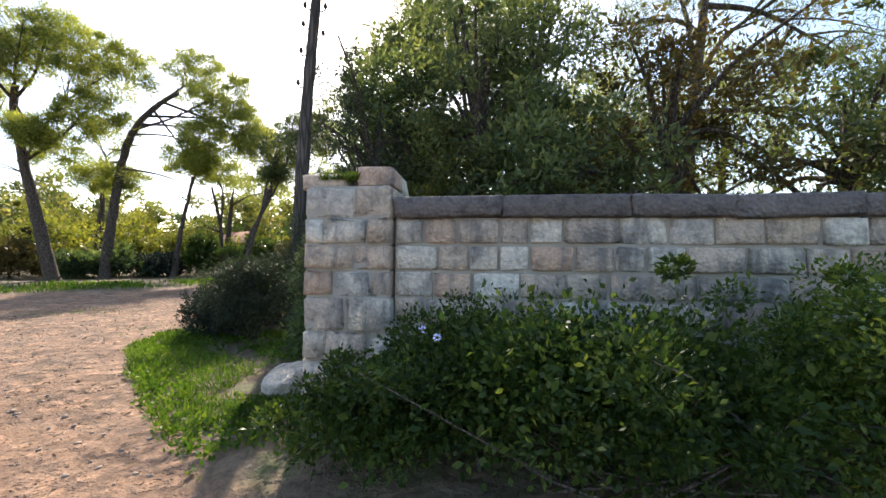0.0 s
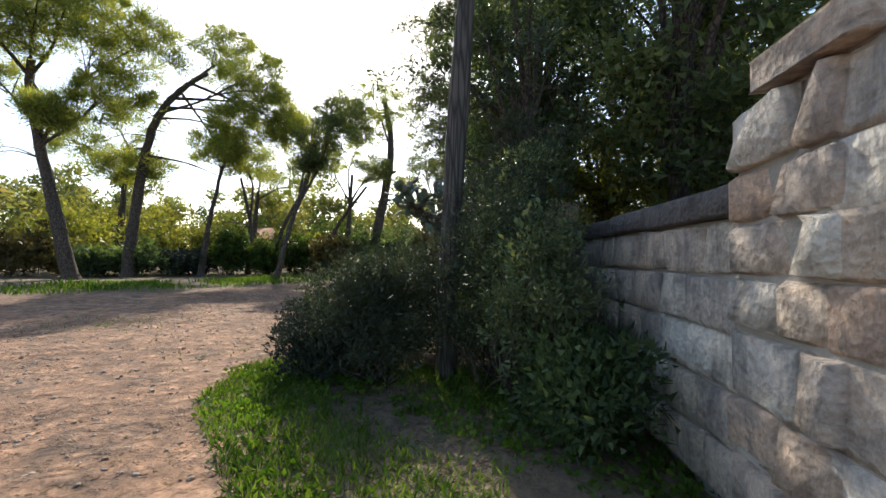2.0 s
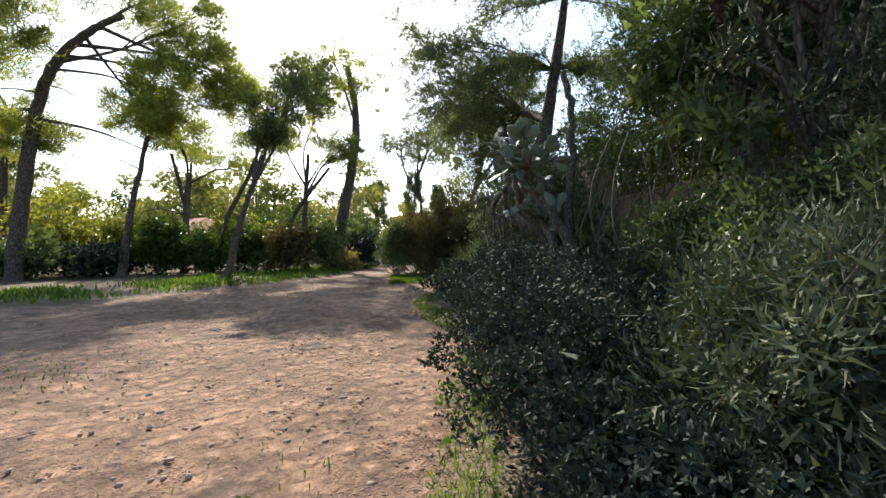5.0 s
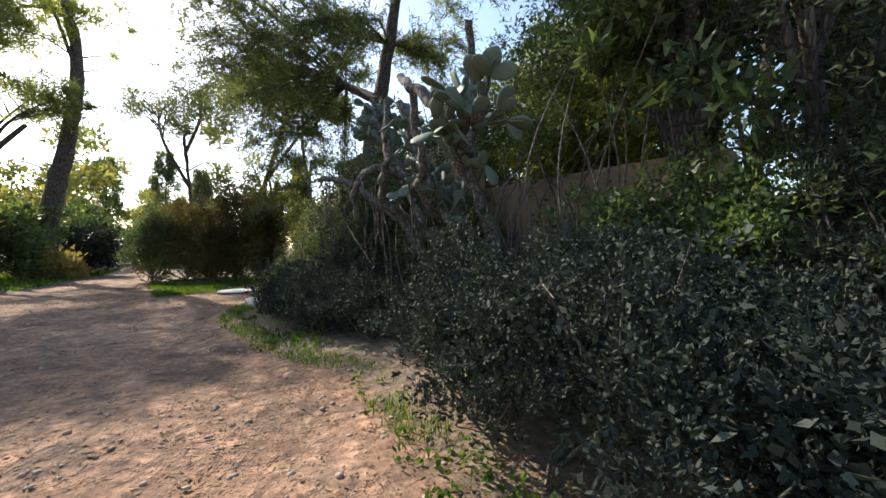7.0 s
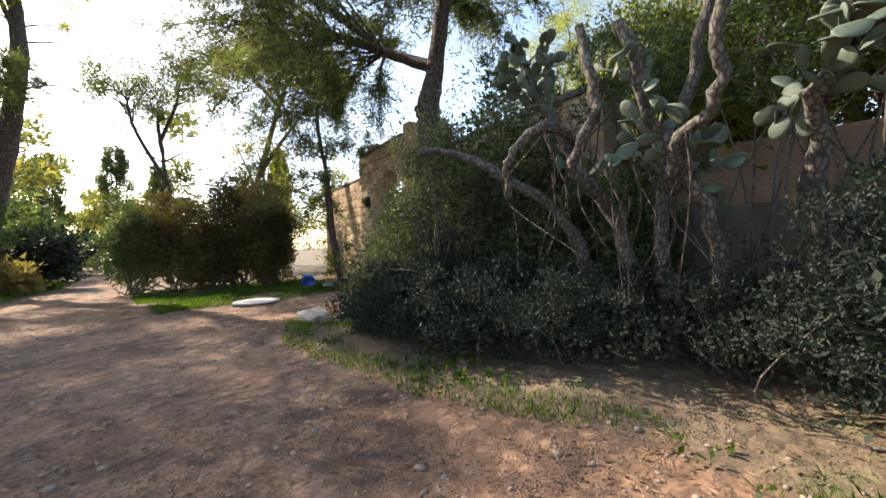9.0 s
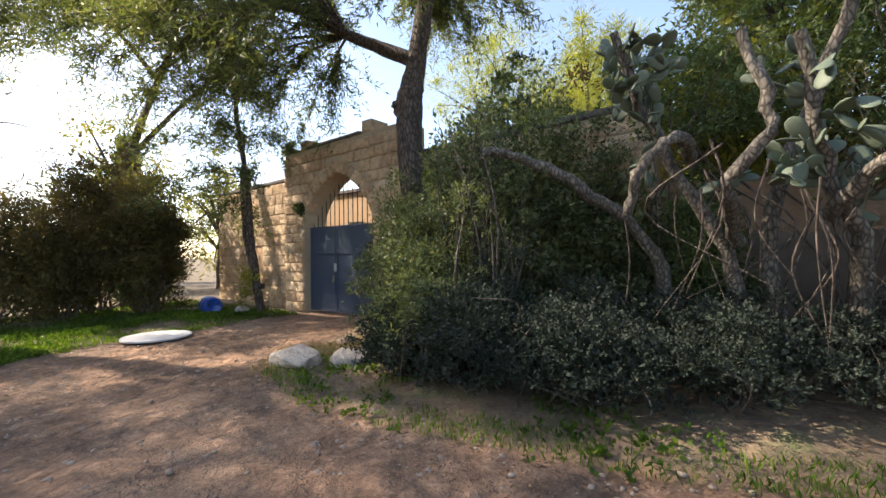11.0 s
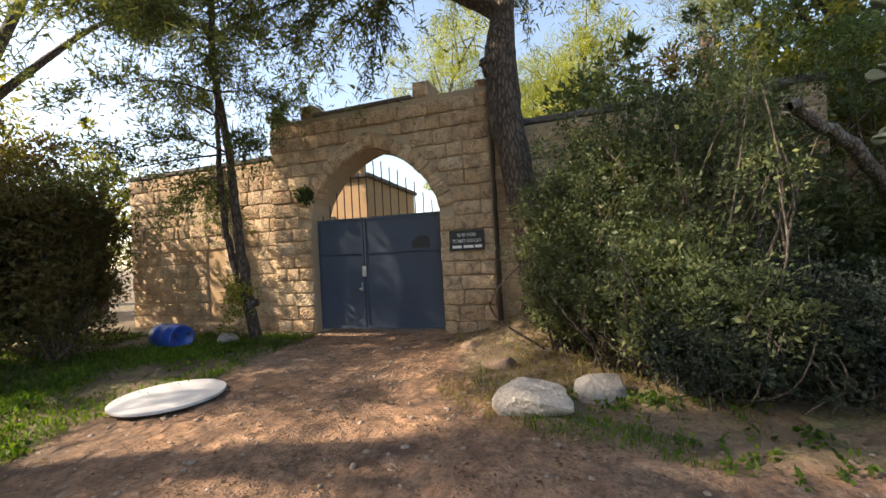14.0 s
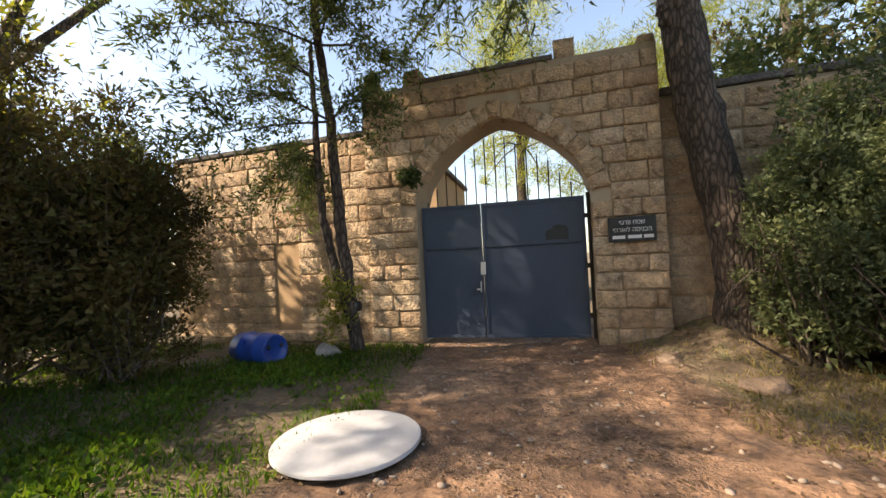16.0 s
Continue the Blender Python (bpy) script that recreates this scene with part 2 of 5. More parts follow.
M_SHRUB = leaf_material("dull_green_leaves", (0.063, 0.091, 0.049), (0.119, 0.154, 0.084), (0.238, 0.266, 0.14), 0.3, 0.45, 1.0)
M_LEAF_GREEN = leaf_material("green_leaves", (0.0255, 0.054, 0.0165), (0.051, 0.0938, 0.0255), (0.12, 0.158, 0.0375), 0.42, 0.4, 2.6)
# lighter, yellower version of the green leaves: sunshine put into the leaf colour
M_SUNLIT_HEDGE = leaf_material("sunlit_hedge_leaves", (0.063, 0.117, 0.027), (0.126, 0.189, 0.0405), (0.27, 0.306, 0.072), 0.45, 0.4, 1.6)
M_LEAF_YELLOW = leaf_material("yellow_green_leaves", (0.12, 0.15, 0.035), (0.20, 0.22, 0.05), (0.28, 0.25, 0.07), 0.45, 0.5, 0.4)
M_LEAF_BROWN = leaf_material("rusty_foliage", (0.0805, 0.0575, 0.0287), (0.115, 0.0862, 0.0368), (0.0978, 0.109, 0.0403), 0.3, 0.6, 0.7)
M_GRASS = leaf_material("grass_blades", (0.044, 0.101, 0.0141), (0.0792, 0.154, 0.0211), (0.15, 0.207, 0.0352), 0.45, 0.5, 0.8)
M_DRYGRASS = leaf_material("dry_grass", (0.28, 0.22, 0.10), (0.36, 0.29, 0.14), (0.20, 0.20, 0.07), 0.4, 0.6, 0.8)
M_LITTER = leaf_material("leaf_litter", (0.10, 0.06, 0.035), (0.18, 0.11, 0.065), (0.27, 0.19, 0.12), 0.05, 0.8, 2.0)
M_MOSS = leaf_material("moss", (0.05, 0.09, 0.012), (0.09, 0.14, 0.02), (0.12, 0.16, 0.03), 0.3, 0.7, 2.0)
M_FLOWER = plain_material("pale_blue_petals", (0.42, 0.48, 0.8), (0.6, 0.65, 0.9), 20, 0.6)
M_PLASTER = plain_material("ochre_plaster", (0.42, 0.27, 0.15), (0.54, 0.36, 0.21), 2, 0.9, 0, 0.01)
M_PALE_PLASTER = plain_material("peach_plaster", (0.55, 0.38, 0.27), (0.66, 0.47, 0.34), 2, 0.9, 0, 0.01)
M_TILE = plain_material("roof_tile", (0.35, 0.14, 0.07), (0.45, 0.2, 0.1), 8, 0.8, 0, 0.01)
M_DARK = plain_material("dark_opening", (0.02, 0.02, 0.02), (0.04, 0.035, 0.03), 5, 0.4)

# ---- building helpers ----
rng = np.random.default_rng(7)


def mesh_of(name, V, F, mat, smooth=False):
    """A mesh from arrays of corners and of equal-sided faces."""
    V, F = np.asarray(V, np.float32), np.asarray(F, np.int32)
    me = bpy.data.meshes.new(name)
    me.vertices.add(len(V))
    me.vertices.foreach_set("co", V.ravel())
    me.loops.add(F.size)
    me.loops.foreach_set("vertex_index", F.ravel())
    me.polygons.add(len(F))
    me.polygons.foreach_set("loop_start", np.arange(len(F), dtype=np.int32) * F.shape[1])
    if smooth:
        me.polygons.foreach_set("use_smooth", np.ones(len(F), bool))
    me.update(calc_edges=True)
    me.validate()
    me.materials.append(mat)
    return me


def part(name, data, parent, label="", mat=None, kind=""):
    """Links a mesh, or a bmesh with its material, as one object under a thing or a part."""
    if isinstance(data, bmesh.types.BMesh):
        me = bpy.data.meshes.new(name)
        data.to_mesh(me)
        data.free()
        me.materials.append(mat)
        data = me
    ob = new(name, data)
    ob.parent = parent
    return tagged(ob, label, "", "", kind)


def thing(name, at=(0, 0, 0), label="", category="", group="", kind="", turn=0):
    ob = new(name)
    ob.matrix_world = pose(*at, 0, 0, turn)
    return tagged(ob, label, category, group, kind)


def box(bm, size, at=(0, 0, 0), bevel=0.0, turn=0):
    r = bmesh.ops.create_cube(bm, size=1, matrix=pose(*at, 0, 0, turn) @ Matrix.Diagonal((*size, 1)))
    if bevel:
        edges = list({e for v in r["verts"] for e in v.link_edges})
        bmesh.ops.bevel(bm, geom=edges, offset=bevel, segments=2, affect="EDGES", profile=0.6)
    return bm


def tube(points, radii, sides=8, wob=0.0):
    """A tapered tube along a bent line: corners and faces."""
    P = np.asarray(points, float)
    R = np.asarray(radii, float)
    V, F = [], []
    a = np.linspace(0, 2 * np.pi, sides, endpoint=False)
    T = np.gradient(P, axis=0)
    T /= np.linalg.norm(T, axis=1)[:, None] + 1e-9
    ref = np.array([0.31, 0.95, 0.05]) if abs(T[0][2]) > 0.7 else np.array([0.0, 0.0, 1.0])
    for p, r, t in zip(P, R, T):
        u = np.cross(t, ref)
        u /= np.linalg.norm(u) + 1e-9
        v = np.cross(t, u)
        rr = r * (1 + wob * rng.normal(size=sides))
        V.append(p + (np.cos(a) * rr)[:, None] * u + (np.sin(a) * rr)[:, None] * v)
    V = np.concatenate(V)
    n = len(P)
    i = np.arange(sides)
    for k in range(n - 1):
        b = k * sides
        F.append(np.stack([b + i, b + (i + 1) % sides, b + sides + (i + 1) % sides, b + sides + i], 1))
    return V, np.concatenate(F)


def join(parts):
    """Several (corners, faces) as one."""
    V, F, k = [], [], 0
    for v, f in parts:
        V.append(v)
        F.append(f + k)
        k += len(v)
    return np.concatenate(V), np.concatenate(F)


def bend(points, n=10, jitter=0.0):
    """A smooth line through a few points."""
    P = [Vector(p) for p in points]
    P = [P[0] * 2 - P[1], *P, P[-1] * 2 - P[-2]]
    out = []
    for k in range(1, len(P) - 2):
        a, b, c, d = P[k - 1 : k + 3]
        for s in np.linspace(0, 1, n, endpoint=False):
            out.append(0.5 * ((2 * b) + (c - a) * s + (2 * a - 5 * b + 4 * c - d) * s * s + (3 * b - a - 3 * c + d) * s**3))
    out.append(P[-2])
    out = np.array(out)
    if jitter:
        out[1:] += rng.normal(scale=jitter, size=(len(out) - 1, 3))
    return out


def blades(C, D, length, width, curl=0.25, tri=False):
    """Pointed leaves at C along D: each a folded diamond, or a single thin triangle."""
    n = len(C)
    D = D / (np.linalg.norm(D, axis=1)[:, None] + 1e-9)
    S = np.cross(D, rng.normal(size=(n, 3)))
    S /= np.linalg.norm(S, axis=1)[:, None] + 1e-9
    N = np.cross(S, D)
    L = (length * (0.6 + 0.8 * rng.random(n)))[:, None]
    W = (width * (0.6 + 0.8 * rng.random(n)))[:, None]
    if tri:
        V = np.stack([C - S * W * 0.5, C + S * W * 0.5, C + D * L], 1)
        return V.reshape(-1, 3), np.arange(3 * n).reshape(n, 3)
    V = np.empty((n, 4, 3))
    V[:, 0] = C
    V[:, 1] = C + D * L * 0.5 + S * W * 0.5 + N * L * curl * 0.4
    V[:, 2] = C + D * L
    V[:, 3] = C + D * L * 0.5 - S * W * 0.5 + N * L * curl * 0.4
    F = np.arange(4 * n).reshape(n, 4)
    return V.reshape(-1, 3), F


def ball(n):
    d = rng.normal(size=(n, 3))
    return d / np.linalg.norm(d, axis=1)[:, None]


def leafage(clumps, per, length, width, out=1.0, up=0.3, fill=0.55, tri=False):
    """Leaves through clumps given as (centre, radii): thick towards the outside, uneven, facing out and up."""
    Cs, Ds = [], []
    for c, r in clumps:
        d = ball(per)
        rad = fill + (1 - fill) * rng.random(per) ** 0.6
        rad *= 1 + 0.22 * rng.normal(size=per)
        Cs.append(np.asarray(c) + d * rad[:, None] * np.asarray(r))
        Ds.append(d * out + rng.normal(scale=0.6, size=(per, 3)) + (0, 0, up))
    return blades(np.concatenate(Cs), np.concatenate(Ds), length, width, 0.25, tri)


def lumps(c, r, k, size, low=-0.9):
    """Centres of clumps over an ellipsoid's shell and inside, with their radii."""
    out = []
    off = Vector(rng.normal(size=3) * 20)
    while len(out) < k:
        d = ball(1)[0]
        if d[2] < low:
            continue
        wave = 0.92 + 0.55 * noise.noise(Vector(d) * 1.6 + off) + 0.25 * noise.noise(Vector(d) * 4 + off)
        s = (0.3 + 0.65 * rng.random() ** 0.5) * wave
        q = size * (0.45 + 0.95 * rng.random() ** 1.5)
        if rng.random() < 0.12:
            s, q = s * 1.22, q * 0.55
        out.append((np.asarray(c) + d * np.asarray(r) * s, (q, q, q * 0.75)))
    return out


def bush(name, at, radii, label, mat, k=60, per=120, size=0.35, leaf=(0.06, 0.028), twigs=14, group="", twig_mat=None, low=-0.8, up=0.3, core=True, category="bush", tri=False):
    """A shrub: stems from the ground and lumpy leafage."""
    rx, ry, h = radii
    t = thing(name, at, label, category, group)
    c = (0, 0, h * 0.5)
    cl = lumps(c, (rx, ry, h * 0.52), k, size, low)
    stems = []
    for i in range(twigs):
        e = np.asarray(cl[rng.integers(len(cl))][0]) * (1.0 + 0.12 * rng.random())
        b = np.array([rng.normal() * rx * 0.15, rng.normal() * ry * 0.15, 0.0])
        m = (b + e) / 2 + rng.normal(scale=(0.12 + 0.14 * rx, 0.12 + 0.14 * ry, 0.12), size=3)
        stems.append(tube(bend([b, m, e], 5), np.linspace(0.013, 0.003, 11) * (0.6 + h * 0.3), 5))
    part("stemwork", mesh_of("stemwork", *join(stems), twig_mat or M_TWIG, True), t, "thin woody stems", None, "stuff")
    sets = [leafage(cl, per, leaf[0], leaf[1], 1.0, up, 0.55, tri)]
    if core:
        sets.append(leafage([(c, (rx * 0.72, ry * 0.72, h * 0.42))], int(k * per * 0.2), leaf[0] * 1.6, leaf[1] * 2.0, 0.6, 0.2, 0.15, tri))
    part("leafage", mesh_of("leafage", *join(sets), mat), t, "", None, "stuff")
    return t


def sprigs(clumps, n, whorl, length, width, reach=0.09):
    """Short leafy shoots standing out of clumps, each with leaves set round its tip."""
    Cs, Ds = [], []
    for c, r in clumps:
        d = ball(n)
        d[:, 2] = np.abs(d[:, 2]) * 0.9 + 0.1 * d[:, 2]
        base = np.asarray(c) + d * np.asarray(r) * (0.55 + 0.5 * rng.random((n, 1)))
        way = d + rng.normal(scale=0.35, size=(n, 3)) + (0, 0, 0.5)
        way /= np.linalg.norm(way, axis=1)[:, None]
        s = rng.random((n, whorl, 1))
        Cs.append((base[:, None] + way[:, None] * s * reach).reshape(-1, 3))
        Ds.append((way[:, None] * (0.25 + 1.1 * s) + rng.normal(scale=0.55, size=(n, whorl, 3))).reshape(-1, 3))
    return blades(np.concatenate(Cs), np.concatenate(Ds), length, width, 0.2)


def saltbush(at, radii, k):
    """A mounded shrub of many leafy shoots over a dark inside."""
    rx, ry, h = radii
    t = thing("saltbush", at, "grey-green saltbush at the edge of the track", "bush", "saltbushes along the track")
    c = (0, 0, h * 0.48)
    cl = lumps(c, (rx, ry, h * 0.52), k, 0.24, -0.75)
    stems = []
    for i in range(16):
        e = np.asarray(cl[rng.integers(len(cl))][0]) * 1.05
        b = np.array([rng.normal() * rx * 0.2, rng.normal() * ry * 0.2, 0.0])
        m = (b + e) / 2 + rng.normal(scale=0.16, size=3)
        stems.append(tube(bend([b, m, e], 5), np.linspace(0.012, 0.003, 11), 5))
    part("stemwork", mesh_of("stemwork", *join(stems), M_TWIG, True), t, "thin woody stems", None, "stuff")
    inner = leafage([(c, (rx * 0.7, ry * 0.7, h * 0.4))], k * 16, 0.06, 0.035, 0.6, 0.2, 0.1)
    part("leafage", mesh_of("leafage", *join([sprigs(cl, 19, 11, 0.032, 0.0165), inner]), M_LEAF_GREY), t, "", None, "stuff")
    return t


def spread(points, r0, r1, sides=9, wob=0.05, n=6, jitter=0.0):
    P = bend(points, n, jitter)
    return tube(P, np.linspace(r0, r1, len(P)) * (1 + 0.06 * rng.normal(size=len(P))), sides, wob)


def pine(name, base, trunk, r0, crowns, label, mat=None, limb_r=0.09, k=26, per=150, needle=(0.24, 0.04), size=0.55, group="", bark=None, dead=0, extra_limbs=(), full=1.12):
    """A pine: a leaning trunk through given points, limbs to each crown mass, and tufts of needles."""
    t = thing(name, base, label, "tree", group)
    o = np.asarray(base)
    pts = [(0, 0, -0.1)] + [tuple(np.asarray(p) - o) for p in trunk]
    P = bend(pts, 7, 0.015)
    R = np.linspace(r0, r0 * 0.42, len(P))
    R[0] *= 1.35
    part("trunk", mesh_of("trunk", *tube(P, R, 11, 0.05), bark or M_BARK, True), t)
    limbs, tuft = [], []
    for c, r in crowns:
        c = np.asarray(c) - o
        cl = lumps(c, np.asarray(r) * full, int(k * 1.5), size * 1.2, -1.0)
        tuft.append(leafage(cl, int(per * 1.15), *needle, 1.0, 0.5, 0.1, True))
        j = P[int(len(P) * (0.62 + 0.36 * rng.random())) - 1]
        m = (j + c) / 2 + (0, 0, 0.25) + rng.normal(scale=0.25, size=3)
        q = c + rng.normal(scale=0.2, size=3) * np.asarray(r)
        limbs.append(tube(bend([j, m, q], 6), np.linspace(limb_r, limb_r * 0.3, 13), 6, 0.05))
        for i in range(9):
            e = cl[rng.integers(len(cl))][0]
            s = m + (q - m) * rng.random()
            limbs.append(tube(bend([s, (s + e) / 2 + (0, 0, 0.15), e], 4), np.linspace(limb_r * 0.4, limb_r * 0.1, 9), 5))
    for i in range(dead):
        j = P[int(len(P) * (0.35 + 0.4 * rng.random()))]
        d = ball(1)[0] * (1, 1, 0.3)
        e = j + d * (1.2 + 1.8 * rng.random()) + (0, 0, -0.2)
        limbs.append(tube(bend([j, (j + e) / 2 + (0, 0, 0.3), e], 5), np.linspace(limb_r * 0.45, limb_r * 0.1, 11), 5))
    for pts2, ra, rb in extra_limbs:
        limbs.append(spread([np.asarray(p) - o for p in pts2], ra, rb, 8, 0.04, 6))
    part("branchwork", mesh_of("branchwork", *join(limbs), bark or M_BARK, True), t, "", None, "stuff")
    part("crown", mesh_of("crown", *join(tuft), mat or M_PINE), t, "", None, "stuff")
    return t


def boughs(start, tips, droop, r, tuft_n, needle, spray=0.55, side=10):
    """Branches from start to tips with side twigs that hang, and needles along them: limbs and leaves."""
    limbs, C, D = [], [], []
    for tip in tips:
        s, e = np.asarray(start, float), np.asarray(tip, float)
        L = np.linalg.norm(e - s)
        m = s + (e - s) * 0.5 + (0, 0, L * 0.12) + rng.normal(scale=0.12 * L * 0.4, size=3)
        P = bend([s, m, e], 9)
        limbs.append(tube(P, np.linspace(r, r * 0.12, len(P)), 6, 0.05))
        for i in range(side):
            a = P[int(len(P) * (0.25 + 0.74 * rng.random()))]
            d = (e - s) / L + rng.normal(scale=0.8, size=3)
            q = a + d / np.linalg.norm(d) * (0.35 + spray * rng.random()) + (0, 0, -droop * rng.random())
            Q = bend([a, (a + q) / 2 + (0, 0, 0.08), q], 3)
            limbs.append(tube(Q, np.linspace(r * 0.22, r * 0.05, len(Q)), 4))
            idx = rng.integers(1, len(Q), tuft_n)
            C.append(Q[idx] + (Q[idx - 1] - Q[idx]) * rng.random((tuft_n, 1)) + rng.normal(scale=0.06, size=(tuft_n, 3)))
            D.append(rng.normal(size=(tuft_n, 3)) + d * 0.6)
    return join(limbs), blades(np.concatenate(C), np.concatenate(D), *needle, 0.25, True)

# ---- ground ----
ROAD = [(9, 2.3), (3, 3.2), (0.6, 3.9), (-1.6, 4.8), (-3.0, 5.9), (-4.4, 7.1), (-5.6, 8.3), (-5.85, 9.4), (-5.65, 10.6), (-5.6, 11.8), (-5.5, 13.0), (-5.4, 13.9), (-5.85, 15.2), (-6.1, 16.3), (-6.3, 17.6), (-6.3, 18.9), (-6.0, 19.8), (-5.0, 20.6), (-3.6, 20.9), (-2.3, 21.2), (-1.2, 21.3), (-1.2, 24.1), (-3.3, 23.8), (-4.8, 23.7), (-6.4, 23.95), (-7.7, 23.3), (-8.0, 25), (-8.8, 34.9), (-10, 80), (-11.5, 80), (-10.4, 35.3), (-11.6, 26.5), (-13.1, 22), (-14.5, 18.6), (-18.5, 15), (-30, 9), (-60, -4), (-60, -12), (9, -8)]


def road_distance(x, y):
    """Metres inside (+) or outside (-) the trodden earth."""
    x, y = np.asarray(x, float), np.asarray(y, float)
    inside = np.zeros(x.shape, bool)
    best = np.full(x.shape, 1e9)
    for (ax, ay), (bx, by) in zip(ROAD, ROAD[1:] + ROAD[:1]):
        dx, dy = bx - ax, by - ay
        s = np.clip(((x - ax) * dx + (y - ay) * dy) / (dx * dx + dy * dy), 0, 1)
        best = np.minimum(best, np.hypot(x - ax - s * dx, y - ay - s * dy))
        cross = (ay > y) != (by > y)
        inside ^= cross & (x < (bx - ax) * (y - ay) / ((by - ay) or 1e-9) + ax)
    return np.where(inside, best, -best)


def ground_z(x, y):
    x, y = np.asarray(x, float), np.asarray(y, float)
    z = 0.018 * np.sin(x * 1.7 + 0.6 * y) + 0.015 * np.sin(y * 2.3 - x) + 0.01 * np.sin(5.1 * x + 1.3) * np.sin(4.3 * y)
    z = z + 0.38 * np.exp(-(((x + 2.5) / 0.9) ** 2 + ((y - 19.9) / 0.75) ** 2))
    z = z + 0.05 * np.clip(-road_distance(x, y), 0, 1)
    return z - 0.02


xs = np.concatenate([[-2500, -600, -160, -80, -55, -42, -34, -29], np.arange(-26, 8.01, 0.17), [11, 16, 25, 45, 90, 200, 700, 2500]])
ys = np.concatenate([[-2500, -600, -150, -60, -25, -12, -6, -3, -1], np.arange(0, 38.01, 0.17), [42, 48, 58, 75, 110, 180, 400, 900, 2500]])
gx, gy = np.meshgrid(xs, ys)
gz = ground_z(gx, gy) + rng.normal(scale=0.010, size=gx.shape)
nx, ny = len(xs), len(ys)
q = (np.arange(ny - 1)[:, None] * nx + np.arange(nx - 1)[None]).ravel()
me = mesh_of("ground", np.stack([gx, gy, gz], -1).reshape(-1, 3), np.stack([q, q + 1, q + nx + 1, q + nx], 1), M_GROUND, True)
at = me.attributes.new("road", "FLOAT", "POINT")
at.data.foreach_set("value", np.clip(0.5 + road_distance(gx, gy) / 0.9, 0, 1).astype(np.float32).ravel())
tagged(new("ground", me), "reddish trodden earth track with gravel and weedy verges", "ground", "", "structure")

# ---- stone walls ----


def block_mesh(seed, back, rough):
    """A rough-faced unit block: face at -y, its edges worn back."""
    r = np.random.default_rng(seed)
    s = np.array([-0.5, -0.41, 0.41, 0.5])
    V, F = [], []
    for j in range(4):
        for i in range(4):
            edge = (i in (0, 3)) + (j in (0, 3))
            V.append((s[i] + r.normal() * 0.016, -0.5 + back * edge + r.normal() * rough, s[j] + r.normal() * 0.022))
    for j in range(3):
        for i in range(3):
            a = j * 4 + i
            F.append((a, a + 1, a + 5, a + 4))
    ring = [0, 1, 2, 3, 7, 11, 15, 14, 13, 12, 8, 4]
    k = len(V)
    V += [(V[i][0], 0.5, V[i][2]) for i in ring]
    for n in range(12):
        F.append((ring[(n + 1) % 12], ring[n], k + n, k + (n + 1) % 12))
    return np.array(V), np.array(F)


def block_set(name, mat, seed, count=10, back=0.08, rough=0.05):
    return [mesh_of(name, *block_mesh(seed + i, back, rough), mat) for i in range(count)]


BLOCKS = block_set("stone", M_STONE, 100, 12, 0.1, 0.085)
TOP_BLOCKS = block_set("top_stone", M_STONE, 150, 4, 0.03, 0.012)
GATE_BLOCKS = block_set("stone", M_GATE_STONE, 200, 10, 0.05, 0.03)
CAP_BLOCKS = block_set("coping_stone", M_CAP, 300, 6, 0.03, 0.01)


def lay(parent, blocks, x, y, z, w, d, h, name="stone"):
    ob = new(name, blocks[rng.integers(len(blocks))])
    ob.parent = parent
    ob.matrix_local = Matrix.LocRotScale((x, y + rng.normal() * 0.006, z), Euler((rng.normal() * 0.01, rng.normal() * 0.012, rng.normal() * 0.012)), (w, d, h))
    return ob


def course(parent, blocks, x0, x1, z, h, y=0.0, widths=(0.3, 0.6), d=0.2, gap=0.018):
    """One course of stones between x0 and x1 on the face y."""
    x = x0
    while x < x1 - 0.03:
        w = widths[0] + (widths[1] - widths[0]) * rng.random()
        if x1 - x - w < widths[0] * 0.7:
            w = x1 - x
        lay(parent, blocks, x + w / 2, y + d / 2 - 0.02, z + h / 2, max(0.05, w - gap), d, h - gap)
        x += w


def slab(name, size, at, mat, parent, bevel=0.02, label=""):
    return part(name, box(bmesh.new(), size, at, bevel), parent, label, mat)


# corner pillar
pillar = thing("stone_pillar", (-1.245, 6.15, 0), "weathered limestone corner pillar with rough-faced blocks and moss", "pillar")
PW, PD = 0.87, 0.92
slab("core", (PW - 0.04, PD - 0.04, 2.16), (0, PD / 2, 1.08), M_MORTAR, pillar, 0.03)
heights = [0.24, 0.26, 0.27, 0.33, 0.25, 0.25, 0.25, 0.30]
side_turn = pose(-PW / 2, PD, 0, 0, 0, -90)
z = 0.0
for n, h in enumerate(heights):
    cuts = ([0, 0.56, PW], [0, 0.40, PW], [0, 0.24, 0.64, PW], [0, 0.42, PW], [0, 0.30, 0.68, PW], [0, 0.5, PW], [0, 0.20, 0.62, PW], [0, 0.53, PW])[n]
    for a, b in zip(cuts, cuts[1:]):
        lay(pillar, BLOCKS, a + (b - a) / 2 - PW / 2, 0.14, z + h / 2, b - a - 0.015, 0.3, h - 0.015)
    cuts = [0.0, 0.36 + 0.12 * (n % 2), 0.70]
    for a, b in zip(cuts, cuts[1:]):
        ob = lay(pillar, BLOCKS, 0, 0, 0, b - a - 0.015, 0.28, h - 0.015)
        ob.matrix_local = side_turn @ Matrix.LocRotScale((a + (b - a) / 2, 0.125, z + h / 2), None, (b - a - 0.015, 0.28, h - 0.015))
    z += h
top = z
lay(pillar, TOP_BLOCKS, 0.26, 0.24, top + 0.1, 0.35, 0.4, 0.18, "top_stone")
